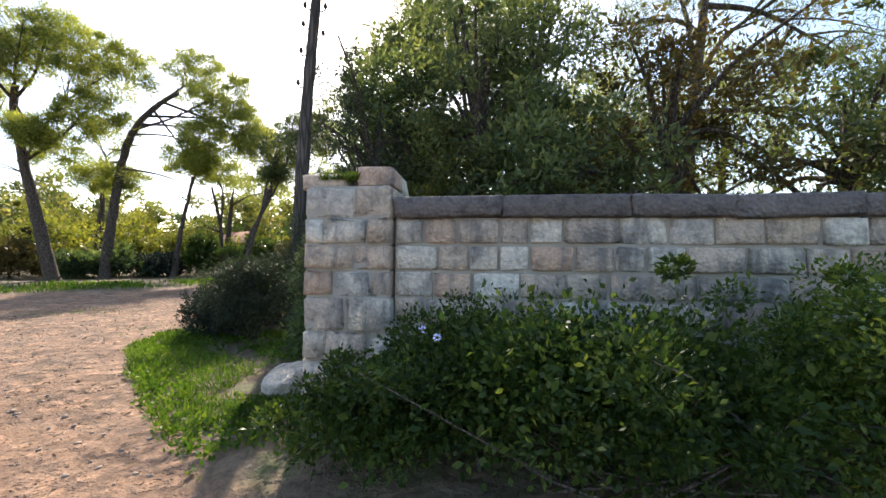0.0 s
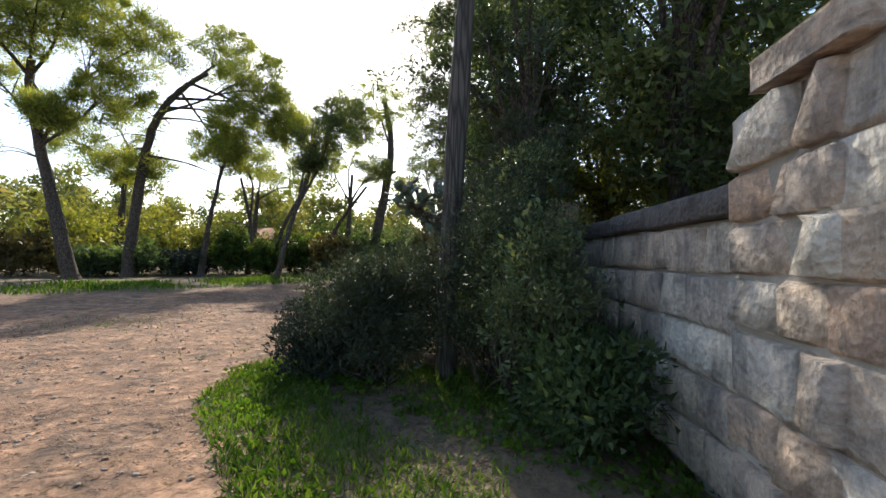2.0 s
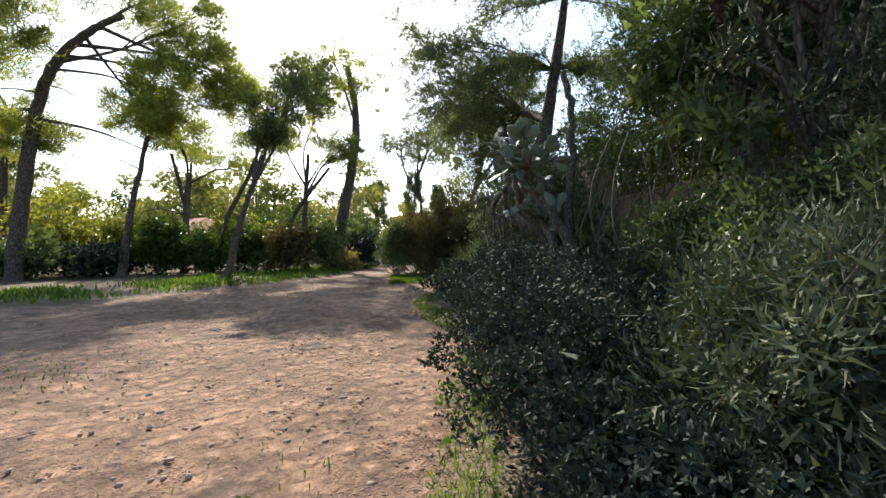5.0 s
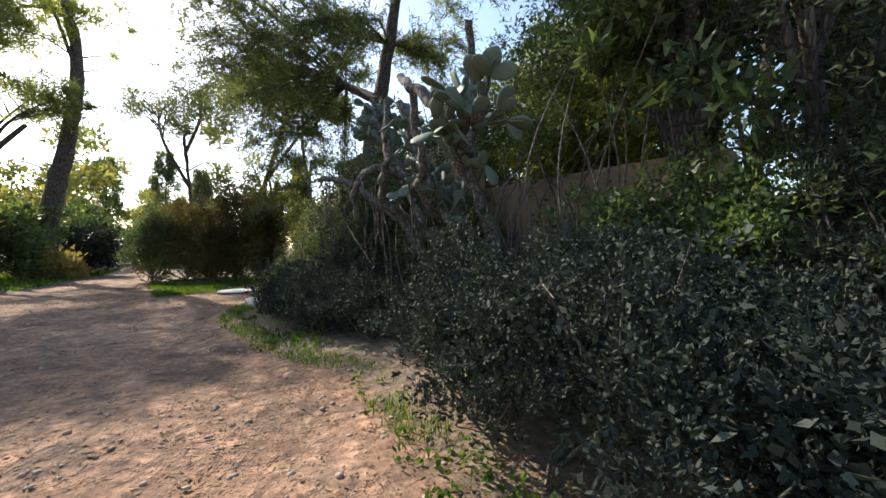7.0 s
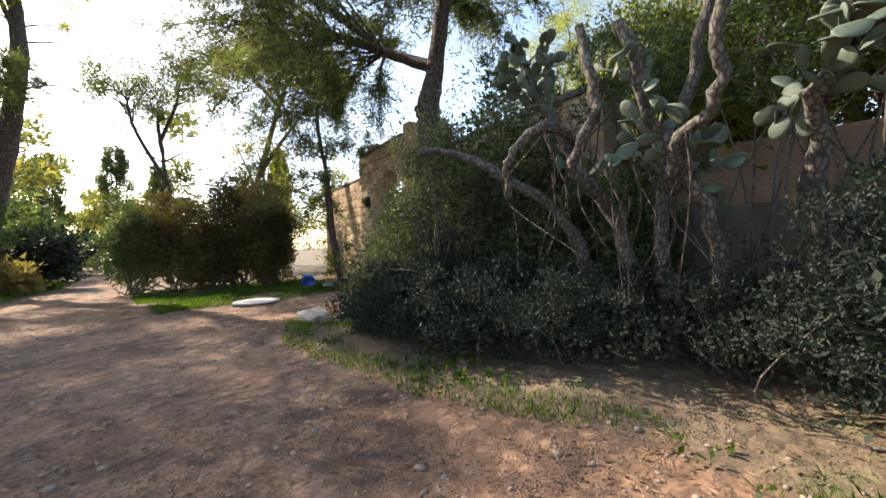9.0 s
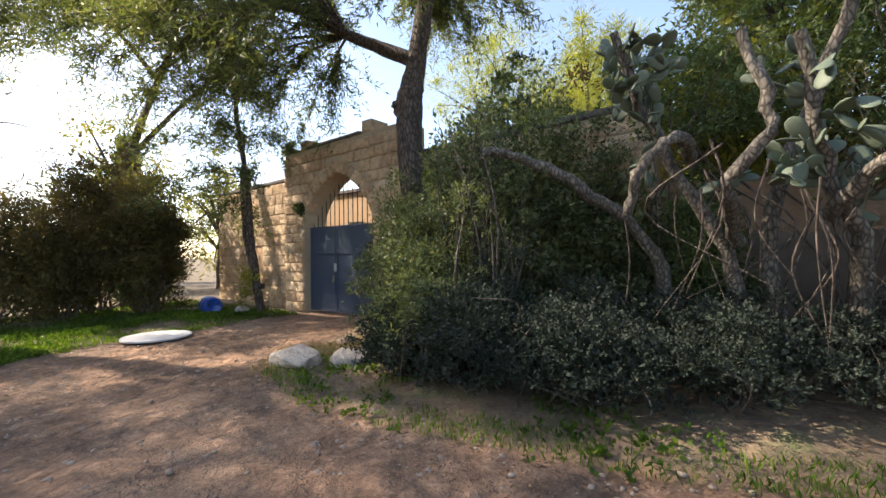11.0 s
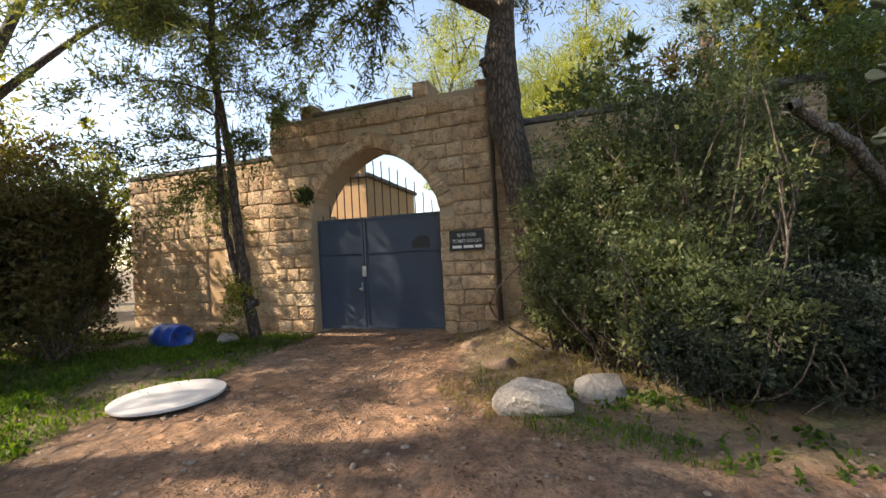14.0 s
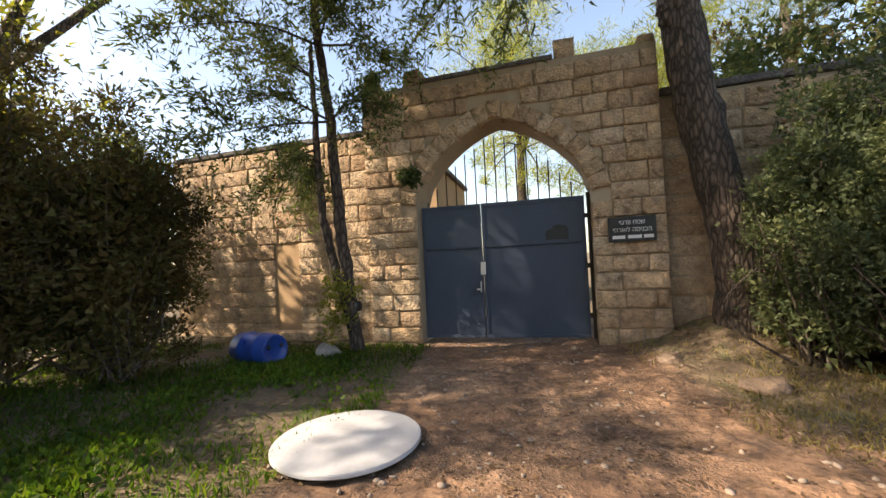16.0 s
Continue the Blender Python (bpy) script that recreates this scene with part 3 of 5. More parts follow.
ob = lay(pillar, TOP_BLOCKS, -0.27, 0.36, top + 0.075, 0.46, 0.55, 0.14, "top_stone")
lay(pillar, TOP_BLOCKS, 0.1, 0.7, top + 0.1, 0.6, 0.35, 0.2, "top_stone")
mc = np.stack([rng.uniform(-0.3, 0.1, 900), rng.uniform(0.05, 0.45, 900), np.full(900, top + 0.02)], 1)
mc[:, 2] += 0.10 * (mc[:, 1] / 0.45) + 0.04
part("moss", mesh_of("moss", *blades(mc, rng.normal(scale=0.5, size=(900, 3)) + (0, 0, 1), 0.07, 0.02), M_MOSS), pillar, "bright green moss and grass")

# garden wall along the lane
wall_f = thing("wall_south", (-0.80, 6.22, 0), "limestone garden wall with dark weathered coping", "wall", "", "structure")
slab("mortar_core", (9.4, 0.36, 1.86), (4.7, 0.22, 0.93), M_MORTAR, wall_f)
z = 0.86
for h in (0.24, 0.25, 0.25, 0.26):
    course(wall_f, BLOCKS, 0.0, 9.3, z, h, 0.02, (0.26, 0.52), 0.16, 0.03)
    z += h
x = 0.0
while x < 9.3:
    w = 0.7 + 0.5 * rng.random()
    lay(wall_f, CAP_BLOCKS, x + w / 2, 0.21, 1.955, w - 0.008, 0.52, 0.2, "coping_stone")
    x += w

# wall from the pillar to the gate
wall_w = thing("wall_west", (-2.36, 17.0, 0), "old stone boundary wall half hidden by shrubs", "wall", "", "structure", -85.6)
slab("low_core", (9.96, 0.36, 1.66), (5.0, 0.22, 0.83), M_MORTAR, wall_w)
for n, zz in enumerate((0.1, 0.41, 0.72, 1.03, 1.34)):
    course(wall_w, BLOCKS, 5.2, 9.95, zz, 0.31, 0.02, (0.3, 0.55), 0.16, 0.02)
x = 4.6
while x < 9.9:
    w = min(0.6 + 0.4 * rng.random(), 9.95 - x)
    lay(wall_w, CAP_BLOCKS, x + w / 2, 0.2, 1.745, w, 0.48, 0.17, "coping_stone")
    x += w + 0.004
slab("rendered_core", (5.6, 0.42, 2.4), (2.2, 0.25, 1.2), M_EARTHWALL, wall_w, 0.06)

GATE_O, GATE_TURN = (-2.132, 24.984, 0), -94.6
wall_r = thing("wall_beside_gate", GATE_O, "tall rough sandstone wall in the shade of shrubs", "wall", "", "structure", GATE_TURN)
slab("mortar_core", (4.5, 0.5, 3.45), (6.76, 0.46, 1.72), M_GATE_MORTAR, wall_r)
for n in range(12):
    course(wall_r, GATE_BLOCKS, 4.5, 9.0, 0.1 + n * 0.275, 0.275, 0.2, (0.3, 0.6), 0.14, 0.03)
slab("coping", (4.5, 0.6, 0.1), (6.76, 0.46, 3.5), M_CAP, wall_r)

# gate tower
W, CX, HALF, SPRING, RISE, TOP = 4.47, 2.205, 1.325, 2.2, 1.22, 4.16


def arch_z(s, grow=0.0):
    """Height of the arch at the share s of its half width."""
    return SPRING + (RISE + grow) * (1 - abs(s) ** 1.4) ** 0.6


def arch_half(z, grow):
    """Half width of the arch, grown by a band, at a height."""
    if z <= SPRING:
        return HALF + (grow if grow and z > SPRING - 0.02 else 0)
    r = min(1.0, (z - SPRING) / (RISE + grow))
    return (HALF + grow) * (1 - r ** (1 / 0.6)) ** (1 / 1.4)


tower = thing("wall_gatehouse", GATE_O, "sandstone gatehouse wall with a pointed arch and small merlons", "wall", "", "structure", GATE_TURN)
bm = bmesh.new()
line = [(0, -0.1), (CX - HALF, -0.1)] + [(CX + s * HALF, arch_z(s)) for s in np.linspace(-1, 1, 33)] + [(CX + HALF, -0.1), (W, -0.1), (W, TOP), (0, TOP)]
f = bm.faces.new([bm.verts.new((x, 0.03, z)) for x, z in line])
r = bmesh.ops.extrude_face_region(bm, geom=[f])
bmesh.ops.translate(bm, verts=[v for v in r["geom"] if isinstance(v, bmesh.types.BMVert)], vec=(0, 0.62, 0))
bmesh.ops.recalc_face_normals(bm, faces=bm.faces)
part("mortar_core", bm, tower, "", M_GATE_MORTAR)
z = 0.0
BAND = 0.27
for n in range(16):
    h = (0.24, 0.27, 0.26, 0.245)[n % 4]
    if z + h > TOP + 0.03:
        h = TOP - z
    lo, hi = (arch_half(z, BAND), arch_half(z + h, BAND)) if z + h > SPRING else (HALF, HALF)
    half = max(lo, hi)
    if z >= SPRING + RISE + BAND - 0.02:
        course(tower, GATE_BLOCKS, 0, W, z, h, 0.0, (0.28, 0.62))
    else:
        course(tower, GATE_BLOCKS, 0, CX - half, z, h, 0.0, (0.26, 0.5))
        course(tower, GATE_BLOCKS, CX + half, W, z, h, 0.0, (0.24, 0.5))
    z += h
    if z >= TOP - 0.01:
        break
NV = 21
ss = np.sin(np.linspace(-1, 1, 401) * np.pi / 2)
inner = np.array([(CX + s * HALF, arch_z(s)) for s in ss])
cum = np.concatenate([[0], np.cumsum(np.linalg.norm(np.diff(inner, axis=0), axis=1))])
for n in range(NV):
    m = (n + 0.5) / NV * cum[-1]
    i = int(np.searchsorted(cum, m))
    p, d = inner[i], inner[min(i + 4, 400)] - inner[max(i - 4, 0)]
    a = math.atan2(d[1], d[0])
    nrm = np.array([-math.sin(a), math.cos(a)])
    c = p + nrm * BAND / 2
    ob = lay(tower, GATE_BLOCKS, 0, 0, 0, 1, 1, 1, "voussoir")
    ob.matrix_local = Matrix.LocRotScale((c[0], 0.10, c[1]), Euler((0, -a, 0)), (cum[-1] / NV * 1.07, 0.27, BAND - 0.005))
for x0, x1, h in ((0.72, 1.02, 0.26), (3.12, 3.42, 0.3), (0.0, 0.16, 0.2), (4.25, 4.47, 0.12)):
    lay(tower, GATE_BLOCKS, (x0 + x1) / 2, 0.3, TOP + h / 2, x1 - x0, 0.55, h, "merlon")
slab("coping", (2.08, 0.68, 0.07), (2.07, 0.33, TOP + 0.037), M_CAP, tower, 0.015, "dark weathered coping")

# wall with the blocked niche
wall_l = thing("wall_with_niche", GATE_O, "sunlit sandstone wall with a walled-up arched niche", "wall", "", "structure", GATE_TURN)
slab("mortar_core", (4.4, 0.5, 3.5), (-2.2, 0.44, 1.75), M_GATE_MORTAR, wall_l)
NX, NW, NH = -1.75, 0.27, 1.6
for n in range(12):
    z0 = n * 0.291
    if z0 + 0.291 < NH + NW:
        course(wall_l, GATE_BLOCKS, -4.4, NX - NW, z0, 0.291, 0.16, (0.3, 0.62), 0.14, 0.014)
        course(wall_l, GATE_BLOCKS, NX + NW, -0.02, z0, 0.291, 0.16, (0.3, 0.62), 0.14, 0.014)
    else:
        course(wall_l, GATE_BLOCKS, -4.4, -0.02, z0, 0.291, 0.16, (0.3, 0.62), 0.14, 0.014)
bm = bmesh.new()
line = [(NX - NW, 0), (NX + NW, 0)] + [(NX + NW * math.cos(a), NH + NW * 1.15 * math.sin(a)) for a in np.linspace(0, math.pi, 13)]
f = bm.faces.new([bm.verts.new((x, 0.175, z)) for x, z in line])
r = bmesh.ops.extrude_face_region(bm, geom=[f])
bmesh.ops.translate(bm, verts=[v for v in r["geom"] if isinstance(v, bmesh.types.BMVert)], vec=(0, 0.03, 0))
part("niche_infill", bm, wall_l, "smooth ochre plaster infill", M_PLASTER)
slab("coping", (4.41, 0.58, 0.09), (-2.2, 0.42, 3.56), M_CAP, wall_l, 0.02)
slab("end_core", (0.5, 4.0, 3.4), (-4.15, 2.6, 1.7), M_GATE_MORTAR, wall_l)
slab("ledge", (1.1, 0.28, 0.16), (-1.6, -0.02, 0.1), M_GATE_STONE, wall_l, 0.04)

# steel gate
gate = thing("door_1", (0, 0, 0), "closed blue-grey steel double gate under the arch", "gate", "", "structure")
gate.matrix_world = pose(*GATE_O, 0, 0, GATE_TURN) @ pose(CX, 0.3, 0.02, 0, 0, 3.4)
for nm, x0, x1 in (("narrow_leaf", -1.31, -0.335), ("wide_leaf", -0.325, 1.24)):
    lf = slab(nm, (x1 - x0, 0.05, 2.13), ((x0 + x1) / 2, 0, 1.09), M_STEEL, gate, 0.006)
    for zz in (0.05, 2.12):
        slab("rail", (x1 - x0 - 0.01, 0.02, 0.05), ((x0 + x1) / 2, -0.034, zz), M_STEEL, lf, 0.004)
    for xx in (x0 + 0.025, x1 - 0.025):
        slab("stile", (0.04, 0.02, 1.99), (xx, -0.034, 1.085), M_STEEL, lf, 0.004)
    slab("seam", (x1 - x0 - 0.1, 0.008, 0.012), ((x0 + x1) / 2, -0.03, 1.45), M_STEEL, lf)
slab("lock_plate", (0.085, 0.018, 0.2), (-0.33, -0.055, 1.12), M_CHROME, gate, 0.008, "worn bare-metal lock plate")
slab("pull_handle", (0.02, 0.05, 0.17), (-0.375, -0.07, 0.83), M_CHROME, gate, 0.008)
slab("latch", (0.07, 0.03, 0.03), (-0.41, -0.06, 0.79), M_CHROME, gate, 0.006)
bm = bmesh.new()
line = [(-0.17, -0.11), (0.17, -0.11), (0.17, 0.05), (0.13, 0.1), (0.02, 0.12), (-0.05, 0.1), (-0.07, 0.06), (-0.13, 0.05), (-0.17, 0.0)]
f = bm.faces.new([bm.verts.new((0.82 + x, -0.032, 1.62 + z)) for x, z in line])
r = bmesh.ops.extrude_face_region(bm, geom=[f])
bmesh.ops.translate(bm, verts=[v for v in r["geom"] if isinstance(v, bmesh.types.BMVert)], vec=(0, 0.006, 0))
part("painted_patch", bm, gate, "black irregular painted patch", M_BLACK)
for n in range(16):
    x = -1.2 + n * 0.162
    h = arch_z(max(-1, min(1, x / HALF))) - 2.17 - 0.1 - 0.2 * abs(x / HALF) - (0.07 if x > 0 else 0) - (0.14 if n % 2 else 0.0) * 0.3
    if h > 0.1:
        part("picket", mesh_of("picket", *tube([(x, 0, 2.14), (x, 0, 2.15 + h * 0.5), (x, 0, 2.15 + h - 0.03), (x, 0, 2.15 + h)], [0.011, 0.011, 0.011, 0.001], 6), M_IRON, True), gate)
slab("hinge_post", (0.05, 0.06, 2.2), (1.3, 0.01, 1.1), M_IRON, gate, 0.006)
for zz in (0.35, 1.1, 1.85):
    slab("hinge", (0.1, 0.05, 0.07), (1.265, -0.005, zz), M_IRON, gate, 0.008)

# plaque beside the gate
plaque = thing("plaque", (0, 0, 0), "black plaque with three lines of white Hebrew lettering", "sign")
plaque.matrix_world = pose(*GATE_O, 0, 0, GATE_TURN) @ pose(4.02, -0.075, 1.6)
slab("plate", (0.6, 0.025, 0.34), (0, 0, 0), M_BLACK, plaque, 0.004)
for txt, zz, wid in (("\u05d9\u05d8\u05e8\u05e4 \u05d7\u05d8\u05e9", 0.085, 0.32), ("\u05d9\u05d7\u05e8\u05d5\u05d0\u05dc \u05d4\u05e1\u05d9\u05e0\u05db\u05d4", -0.015, 0.48)):
    cu = bpy.data.curves.new("lettering", "FONT")
    cu.body, cu.size, cu.extrude, cu.align_x = txt, 0.09, 0.002, "CENTER"
    tmp = new("lettering", cu)
    bpy.context.view_layer.update()
    fit_w = wid / max(tmp.dimensions.x, 0.01)
    dg = bpy.context.evaluated_depsgraph_get()
    me = bpy.data.meshes.new_from_object(tmp.evaluated_get(dg))
    bpy.data.objects.remove(tmp)
    me.materials.clear()
    me.materials.append(M_LETTER)
    ob = part("lettering", me, plaque, "white lettering", None, "stuff")
    ob.matrix_local = Matrix.LocRotScale((0, -0.015, zz - 0.02), Euler((math.pi / 2, 0, 0)), (fit_w, 1, 1))
for x, w in ((0.2, 0.12), (0.03, 0.17), (-0.17, 0.16)):
    slab("lettering_bar", (w, 0.006, 0.045), (x, -0.0145, -0.105), M_LETTER, plaque, 0.001, "illegible white lettering")

# ---- trees across the lane ----
pine("pine_tree", (-23.70, 21.9, 0), [(-24.00, 21.5, 2.5), (-24.30, 21.2, 4.7), (-24.70, 20.6, 8.6), (-24.40, 20.4, 10.2)], 0.34,
     [((-24.20, 18.2, 11.2), (2.0, 2.2, 1.4)), ((-22.20, 20.6, 12.0), (2.4, 2.4, 1.4)), ((-20.60, 21.8, 11.4), (1.8, 1.9, 1.4)), ((-24.00, 19.8, 13.0), (2.6, 2.4, 1.2)), ((-21.40, 21.6, 9.0), (1.5, 1.4, 1.1)), ((-23.10, 20.3, 7.6), (0.8, 0.9, 0.6)), ((-26.90, 19.5, 10.5), (2.2, 2.2, 1.4))],
     "umbrella-shaped pine with a leaning trunk beyond the track", dead=6, k=40, per=130, full=1.35, group="pines across the track")
pine("pine_tree", (-23.00, 24.2, 0), [(-22.90, 24.4, 3.0), (-22.60, 24.6, 6.2), (-22.20, 25.0, 9.0), (-21.30, 25.8, 11.0), (-20.40, 26.5, 12.1)], 0.3,
     [((-19.70, 27.2, 13.6), (1.6, 1.7, 1.4)), ((-18.30, 28.0, 12.2), (1.9, 2.0, 1.6)), ((-17.40, 28.7, 10.4), (2.0, 1.9, 1.5)), ((-19.00, 27.5, 9.6), (1.6, 1.6, 1.3)), ((-19.80, 27.0, 7.8), (1.4, 1.4, 0.9)), ((-16.40, 29.2, 9.4), (1.2, 1.2, 1.0)), ((-23.70, 24.9, 6.2), (1.5, 1.5, 0.8))],
     "pine bending over to one side beyond the track", dead=7, k=40, per=135, full=1.35, group="pines across the track",
     extra_limbs=[([(-22.50, 24.7, 6.8), (-21.00, 26.0, 6.6), (-19.20, 27.3, 5.8)], 0.08, 0.02), ([(-22.20, 25.0, 9.0), (-20.80, 26.2, 9.2), (-19.60, 27.0, 8.8)], 0.07, 0.02)])
pine("pine_tree", (-20.7, 26.8, 0), [(-20.4, 27.0, 3.0), (-19.9, 27.4, 6.8)], 0.2, [((-19.5, 27.8, 8.0), (1.4, 1.4, 1.0))], "slim pine in a stand beyond the track", k=26, per=110, dead=3, full=1.4, group="pines across the track")
pine("pine_tree", (-19.7, 29.9, 0), [(-19.6, 29.9, 3.2), (-20.2, 29.6, 6.5)], 0.18, [((-20.0, 29.8, 7.6), (1.5, 1.5, 1.0))], "slim pine in a stand beyond the track", k=26, per=110, dead=3, full=1.4, group="pines across the track")
pine("pine_tree", (-18.8, 30.6, 0), [(-17.9, 31.0, 3.2), (-16.4, 31.6, 6.6)], 0.2, [((-15.7, 31.6, 8.0), (1.8, 1.6, 1.5))], "slanting pine leaning over beside its twin", k=26, per=120, group="twin leaning pines")
pine("pine_tree", (-15.45, 26.2, 0), [(-14.9, 26.4, 2.6), (-14.1, 26.8, 5.8)], 0.18, [((-14.0, 27.2, 6.9), (0.7, 0.7, 0.6)), ((-13.6, 27.8, 8.6), (1.8, 1.8, 1.5)), ((-12.6, 28.2, 9.8), (1.4, 1.4, 1.2))], "slanting pine leaning over beside its twin", M_PINE_DARK, k=26, per=120, group="twin leaning pines")
pine("pine_tree", (-12.5, 33.8, 0), [(-12.2, 33.9, 2.6), (-11.7, 34.1, 5.4), (-11.3, 34.3, 8.4), (-11.3, 34.4, 10.6), (-11.8, 34.3, 13.2)], 0.42,
     [((-12.4, 34.2, 13.6), (2.9, 2.7, 1.0)), ((-14.2, 33.7, 12.2), (1.7, 1.7, 0.9)), ((-11.3, 34.4, 11.9), (2.4, 2.2, 1.0)), ((-13.6, 34.0, 10.6), (1.3, 1.3, 0.7))],
     "tall pine with a flat crown at the bend of the track", k=22, per=110, dead=10, full=1.2, group="pines across the track")
pine("pine_tree", (-15.4, 36.5, 0), [(-15.3, 36.5, 4), (-15.0, 36.3, 8)], 0.26, [((-15.0, 36.2, 10.5), (2.4, 2.2, 1.3)), ((-17.0, 36.0, 9.0), (1.7, 1.7, 1.0)), ((-13.4, 36.6, 8.4), (1.5, 1.5, 0.9))], "pine in the stand behind the bend", k=16, per=100, dead=5, full=1.3, group="pines across the track")
pine("pine_tree", (-16.8, 33.5, 0), [(-14.8, 33.2, 3.6), (-12.6, 32.9, 6.4)], 0.2, [((-11.8, 32.7, 7.6), (1.3, 1.2, 0.9))], "slanting thin pine behind the bend", M_PINE_DARK, k=20, per=100)
pine("pine_tree", (-30, 30, 0), [(-29.6, 30, 4), (-29.2, 29.8, 8)], 0.3, [((-29, 29.5, 10), (3, 3, 1.8)), ((-31.5, 28, 8.6), (2.2, 2.2, 1.2))], "pine in the woods beyond the track", k=30, per=100)
pine("pine_tree", (-34, 20, 0), [(-33.8, 20, 4), (-33.5, 19.8, 7)], 0.3, [((-33.5, 19.5, 9), (3, 3, 1.8)), ((-32, 22, 7), (2.2, 2.2, 1.2))], "pine in the woods beyond the track", k=30, per=100)
pine("pine_tree", (-25, 38, 0), [(-24.6, 38, 4), (-24.2, 37.8, 7)], 0.3, [((-24, 37.5, 9), (3.2, 3, 1.6)), ((-21.5, 38.5, 7.5), (2.2, 2.2, 1.2))], "pine in the woods beyond the track", k=30, per=100)


def cypress(at, h, r, label):
    t = thing("cypress_tree", at, label, "tree", "far cypresses")
    part("trunk", mesh_of("trunk", *spread([(0, 0, -0.1), (0, 0, h * 0.3), (0, 0.05, h * 0.9)], 0.25, 0.05), M_BARK, True), t)
    cl = []
    for i in range(90):
        s = rng.random() ** 0.8
        rr = r * math.sin(math.pi * min(1, 0.12 + 0.88 * (1 - s))) ** 0.7 * (0.5 + 0.5 * rng.random()) * (1 if s < 0.75 else 0.75)
        a = rng.random() * 6.283
        cl.append(((rr * math.cos(a), rr * math.sin(a), 0.3 + s * h * 0.97), (0.35, 0.35, 0.7)))
    part("crown", mesh_of("crown", *leafage(cl, 90, 0.4, 0.09, 0.5, 1.4, 0.3), M_PINE_DARK), t)


cypress((-9.5, 67.6, 0), 12.2, 1.7, "slender dark cypress far down the track")
cypress((-15.0, 67.5, 0), 10.8, 2.0, "slender dark cypress far down the track")
cypress((-6.0, 60, 0), 9.0, 1.4, "slender dark cypress far down the track")
cypress((0.6, 44, 0), 8.0, 0.55, "slim cypress showing over the wall beside the gate")

# shrubs across the lane
FAR = [(-27.5, 22.5, 2.4, 2.0, 2.6, M_LEAF_BROWN), (-25.0, 23.8, 1.5, 1.2, 1.7, M_LEAF_DARK), (-23.8, 25.4, 2.2, 1.5, 2.0, M_LEAF_DARK), (-22.0, 27.0, 1.6, 1.5, 1.6, M_LEAF_GREY), (-29, 26, 3.5, 3, 4.4, M_LEAF_YELLOW), (-26, 29.5, 3.2, 3, 4.6, M_LEAF_YELLOW), (-22.5, 31, 2.8, 2.5, 4.2, M_LEAF_YELLOW), (-19.8, 28.2, 1.2, 1.2, 2.8, M_LEAF_GREEN), (-19, 34, 2.6, 2.5, 4.0, M_LEAF_YELLOW), (-18.2, 29.2, 1.1, 1.1, 2.2, M_LEAF_GREEN), (-16.6, 31.2, 1.6, 1.5, 2.8, M_LEAF_GREEN), (-14.3, 30.6, 1.5, 1.4, 2.9, M_LEAF_BROWN), (-13.0, 33.0, 1.6, 1.5, 3.4, M_LEAF_DARK), (-11.7, 33.2, 0.8, 0.7, 1.0, M_DRYGRASS), (-11.2, 36, 1.5, 1.5, 2.4, M_LEAF_GREY), (-12.5, 42, 2.6, 2.4, 4.5, M_LEAF_DARK), (-7.5, 44, 2.0, 2.0, 3.0, M_LEAF_GREEN), (-10.8, 50, 2.0, 2.0, 3.2, M_LEAF_GREY), (-32, 22, 3, 3, 3.4, M_LEAF_YELLOW), (-33, 30, 4, 3.5, 5.5, M_LEAF_YELLOW), (-27.5, 37, 4, 3.5, 5.4, M_LEAF_GREEN), (-19, 42, 4, 3.5, 5.5, M_LEAF_GREEN)]
NAMES = {M_LEAF_BROWN: "rusty brown thicket beyond the track", M_LEAF_DARK: "dark evergreen shrub beyond the track", M_LEAF_GREY: "grey-green shrub beyond the track", M_LEAF_YELLOW: "sunlit yellow-green shrub beyond the track", M_LEAF_GREEN: "leafy green shrub beyond the track", M_DRYGRASS: "tuft of tall dry grass by the track"}
for x, y, rx, ry, h, mt in FAR:
    bush("shrub", (x, y, 0), (rx, ry, h), NAMES[mt], mt, k=46, per=80, size=0.5, leaf=(0.18, 0.11), twigs=10, group="shrubs across the track", tri=True)

# distant woods
cl = []
for i in range(520):
    x = rng.uniform(-75, -4)
    y = 46 + 22 * rng.random() + 0.35 * max(0.0, -20 - x)
    if -14 < x < -5:
        y += 30
    cl.append(((x, y * (1 if x > -45 else 0.75), 0.8 + (5.5 + 5.5 * math.sin(x * 0.33) ** 2) * rng.random() ** 1.2), (1.4, 1.4, 1.1)))
for i in range(160):
    x = rng.uniform(-75, -38)
    cl.append(((x, rng.uniform(8, 40), 1.0 + 5.5 * rng.random() ** 1.4), (1.7, 1.7, 1.3)))
tagged(new("far_woods", mesh_of("far_woods", *leafage(cl, 170, 0.5, 0.3, 1.0, 0.3, 0.2, True), M_WOODS)), "hazy yellow-green woods in the distance", "woods", "", "stuff")

# far house between the trees
house = thing("house", (-29.5, 47, 0), "far peach-plastered house behind the trees", "house", turn=-30)
slab("wall", (7, 5, 3.0), (0, 0, 1.5), M_PALE_PLASTER, house, 0.02)
bm = bmesh.new()
vs = [bm.verts.new(p) for p in ((-3.8, -2.8, 2.98), (3.8, -2.8, 2.98), (3.8, 2.8, 2.98), (-3.8, 2.8, 2.98), (-2, 0, 4.3), (2, 0, 4.3))]
for ids in ((0, 1, 5, 4), (1, 2, 5), (2, 3, 4, 5), (3, 0, 4), (3, 2, 1, 0)):
    bm.faces.new([vs[i] for i in ids])
part("roof", bm, house, "red tile roof", M_TILE)
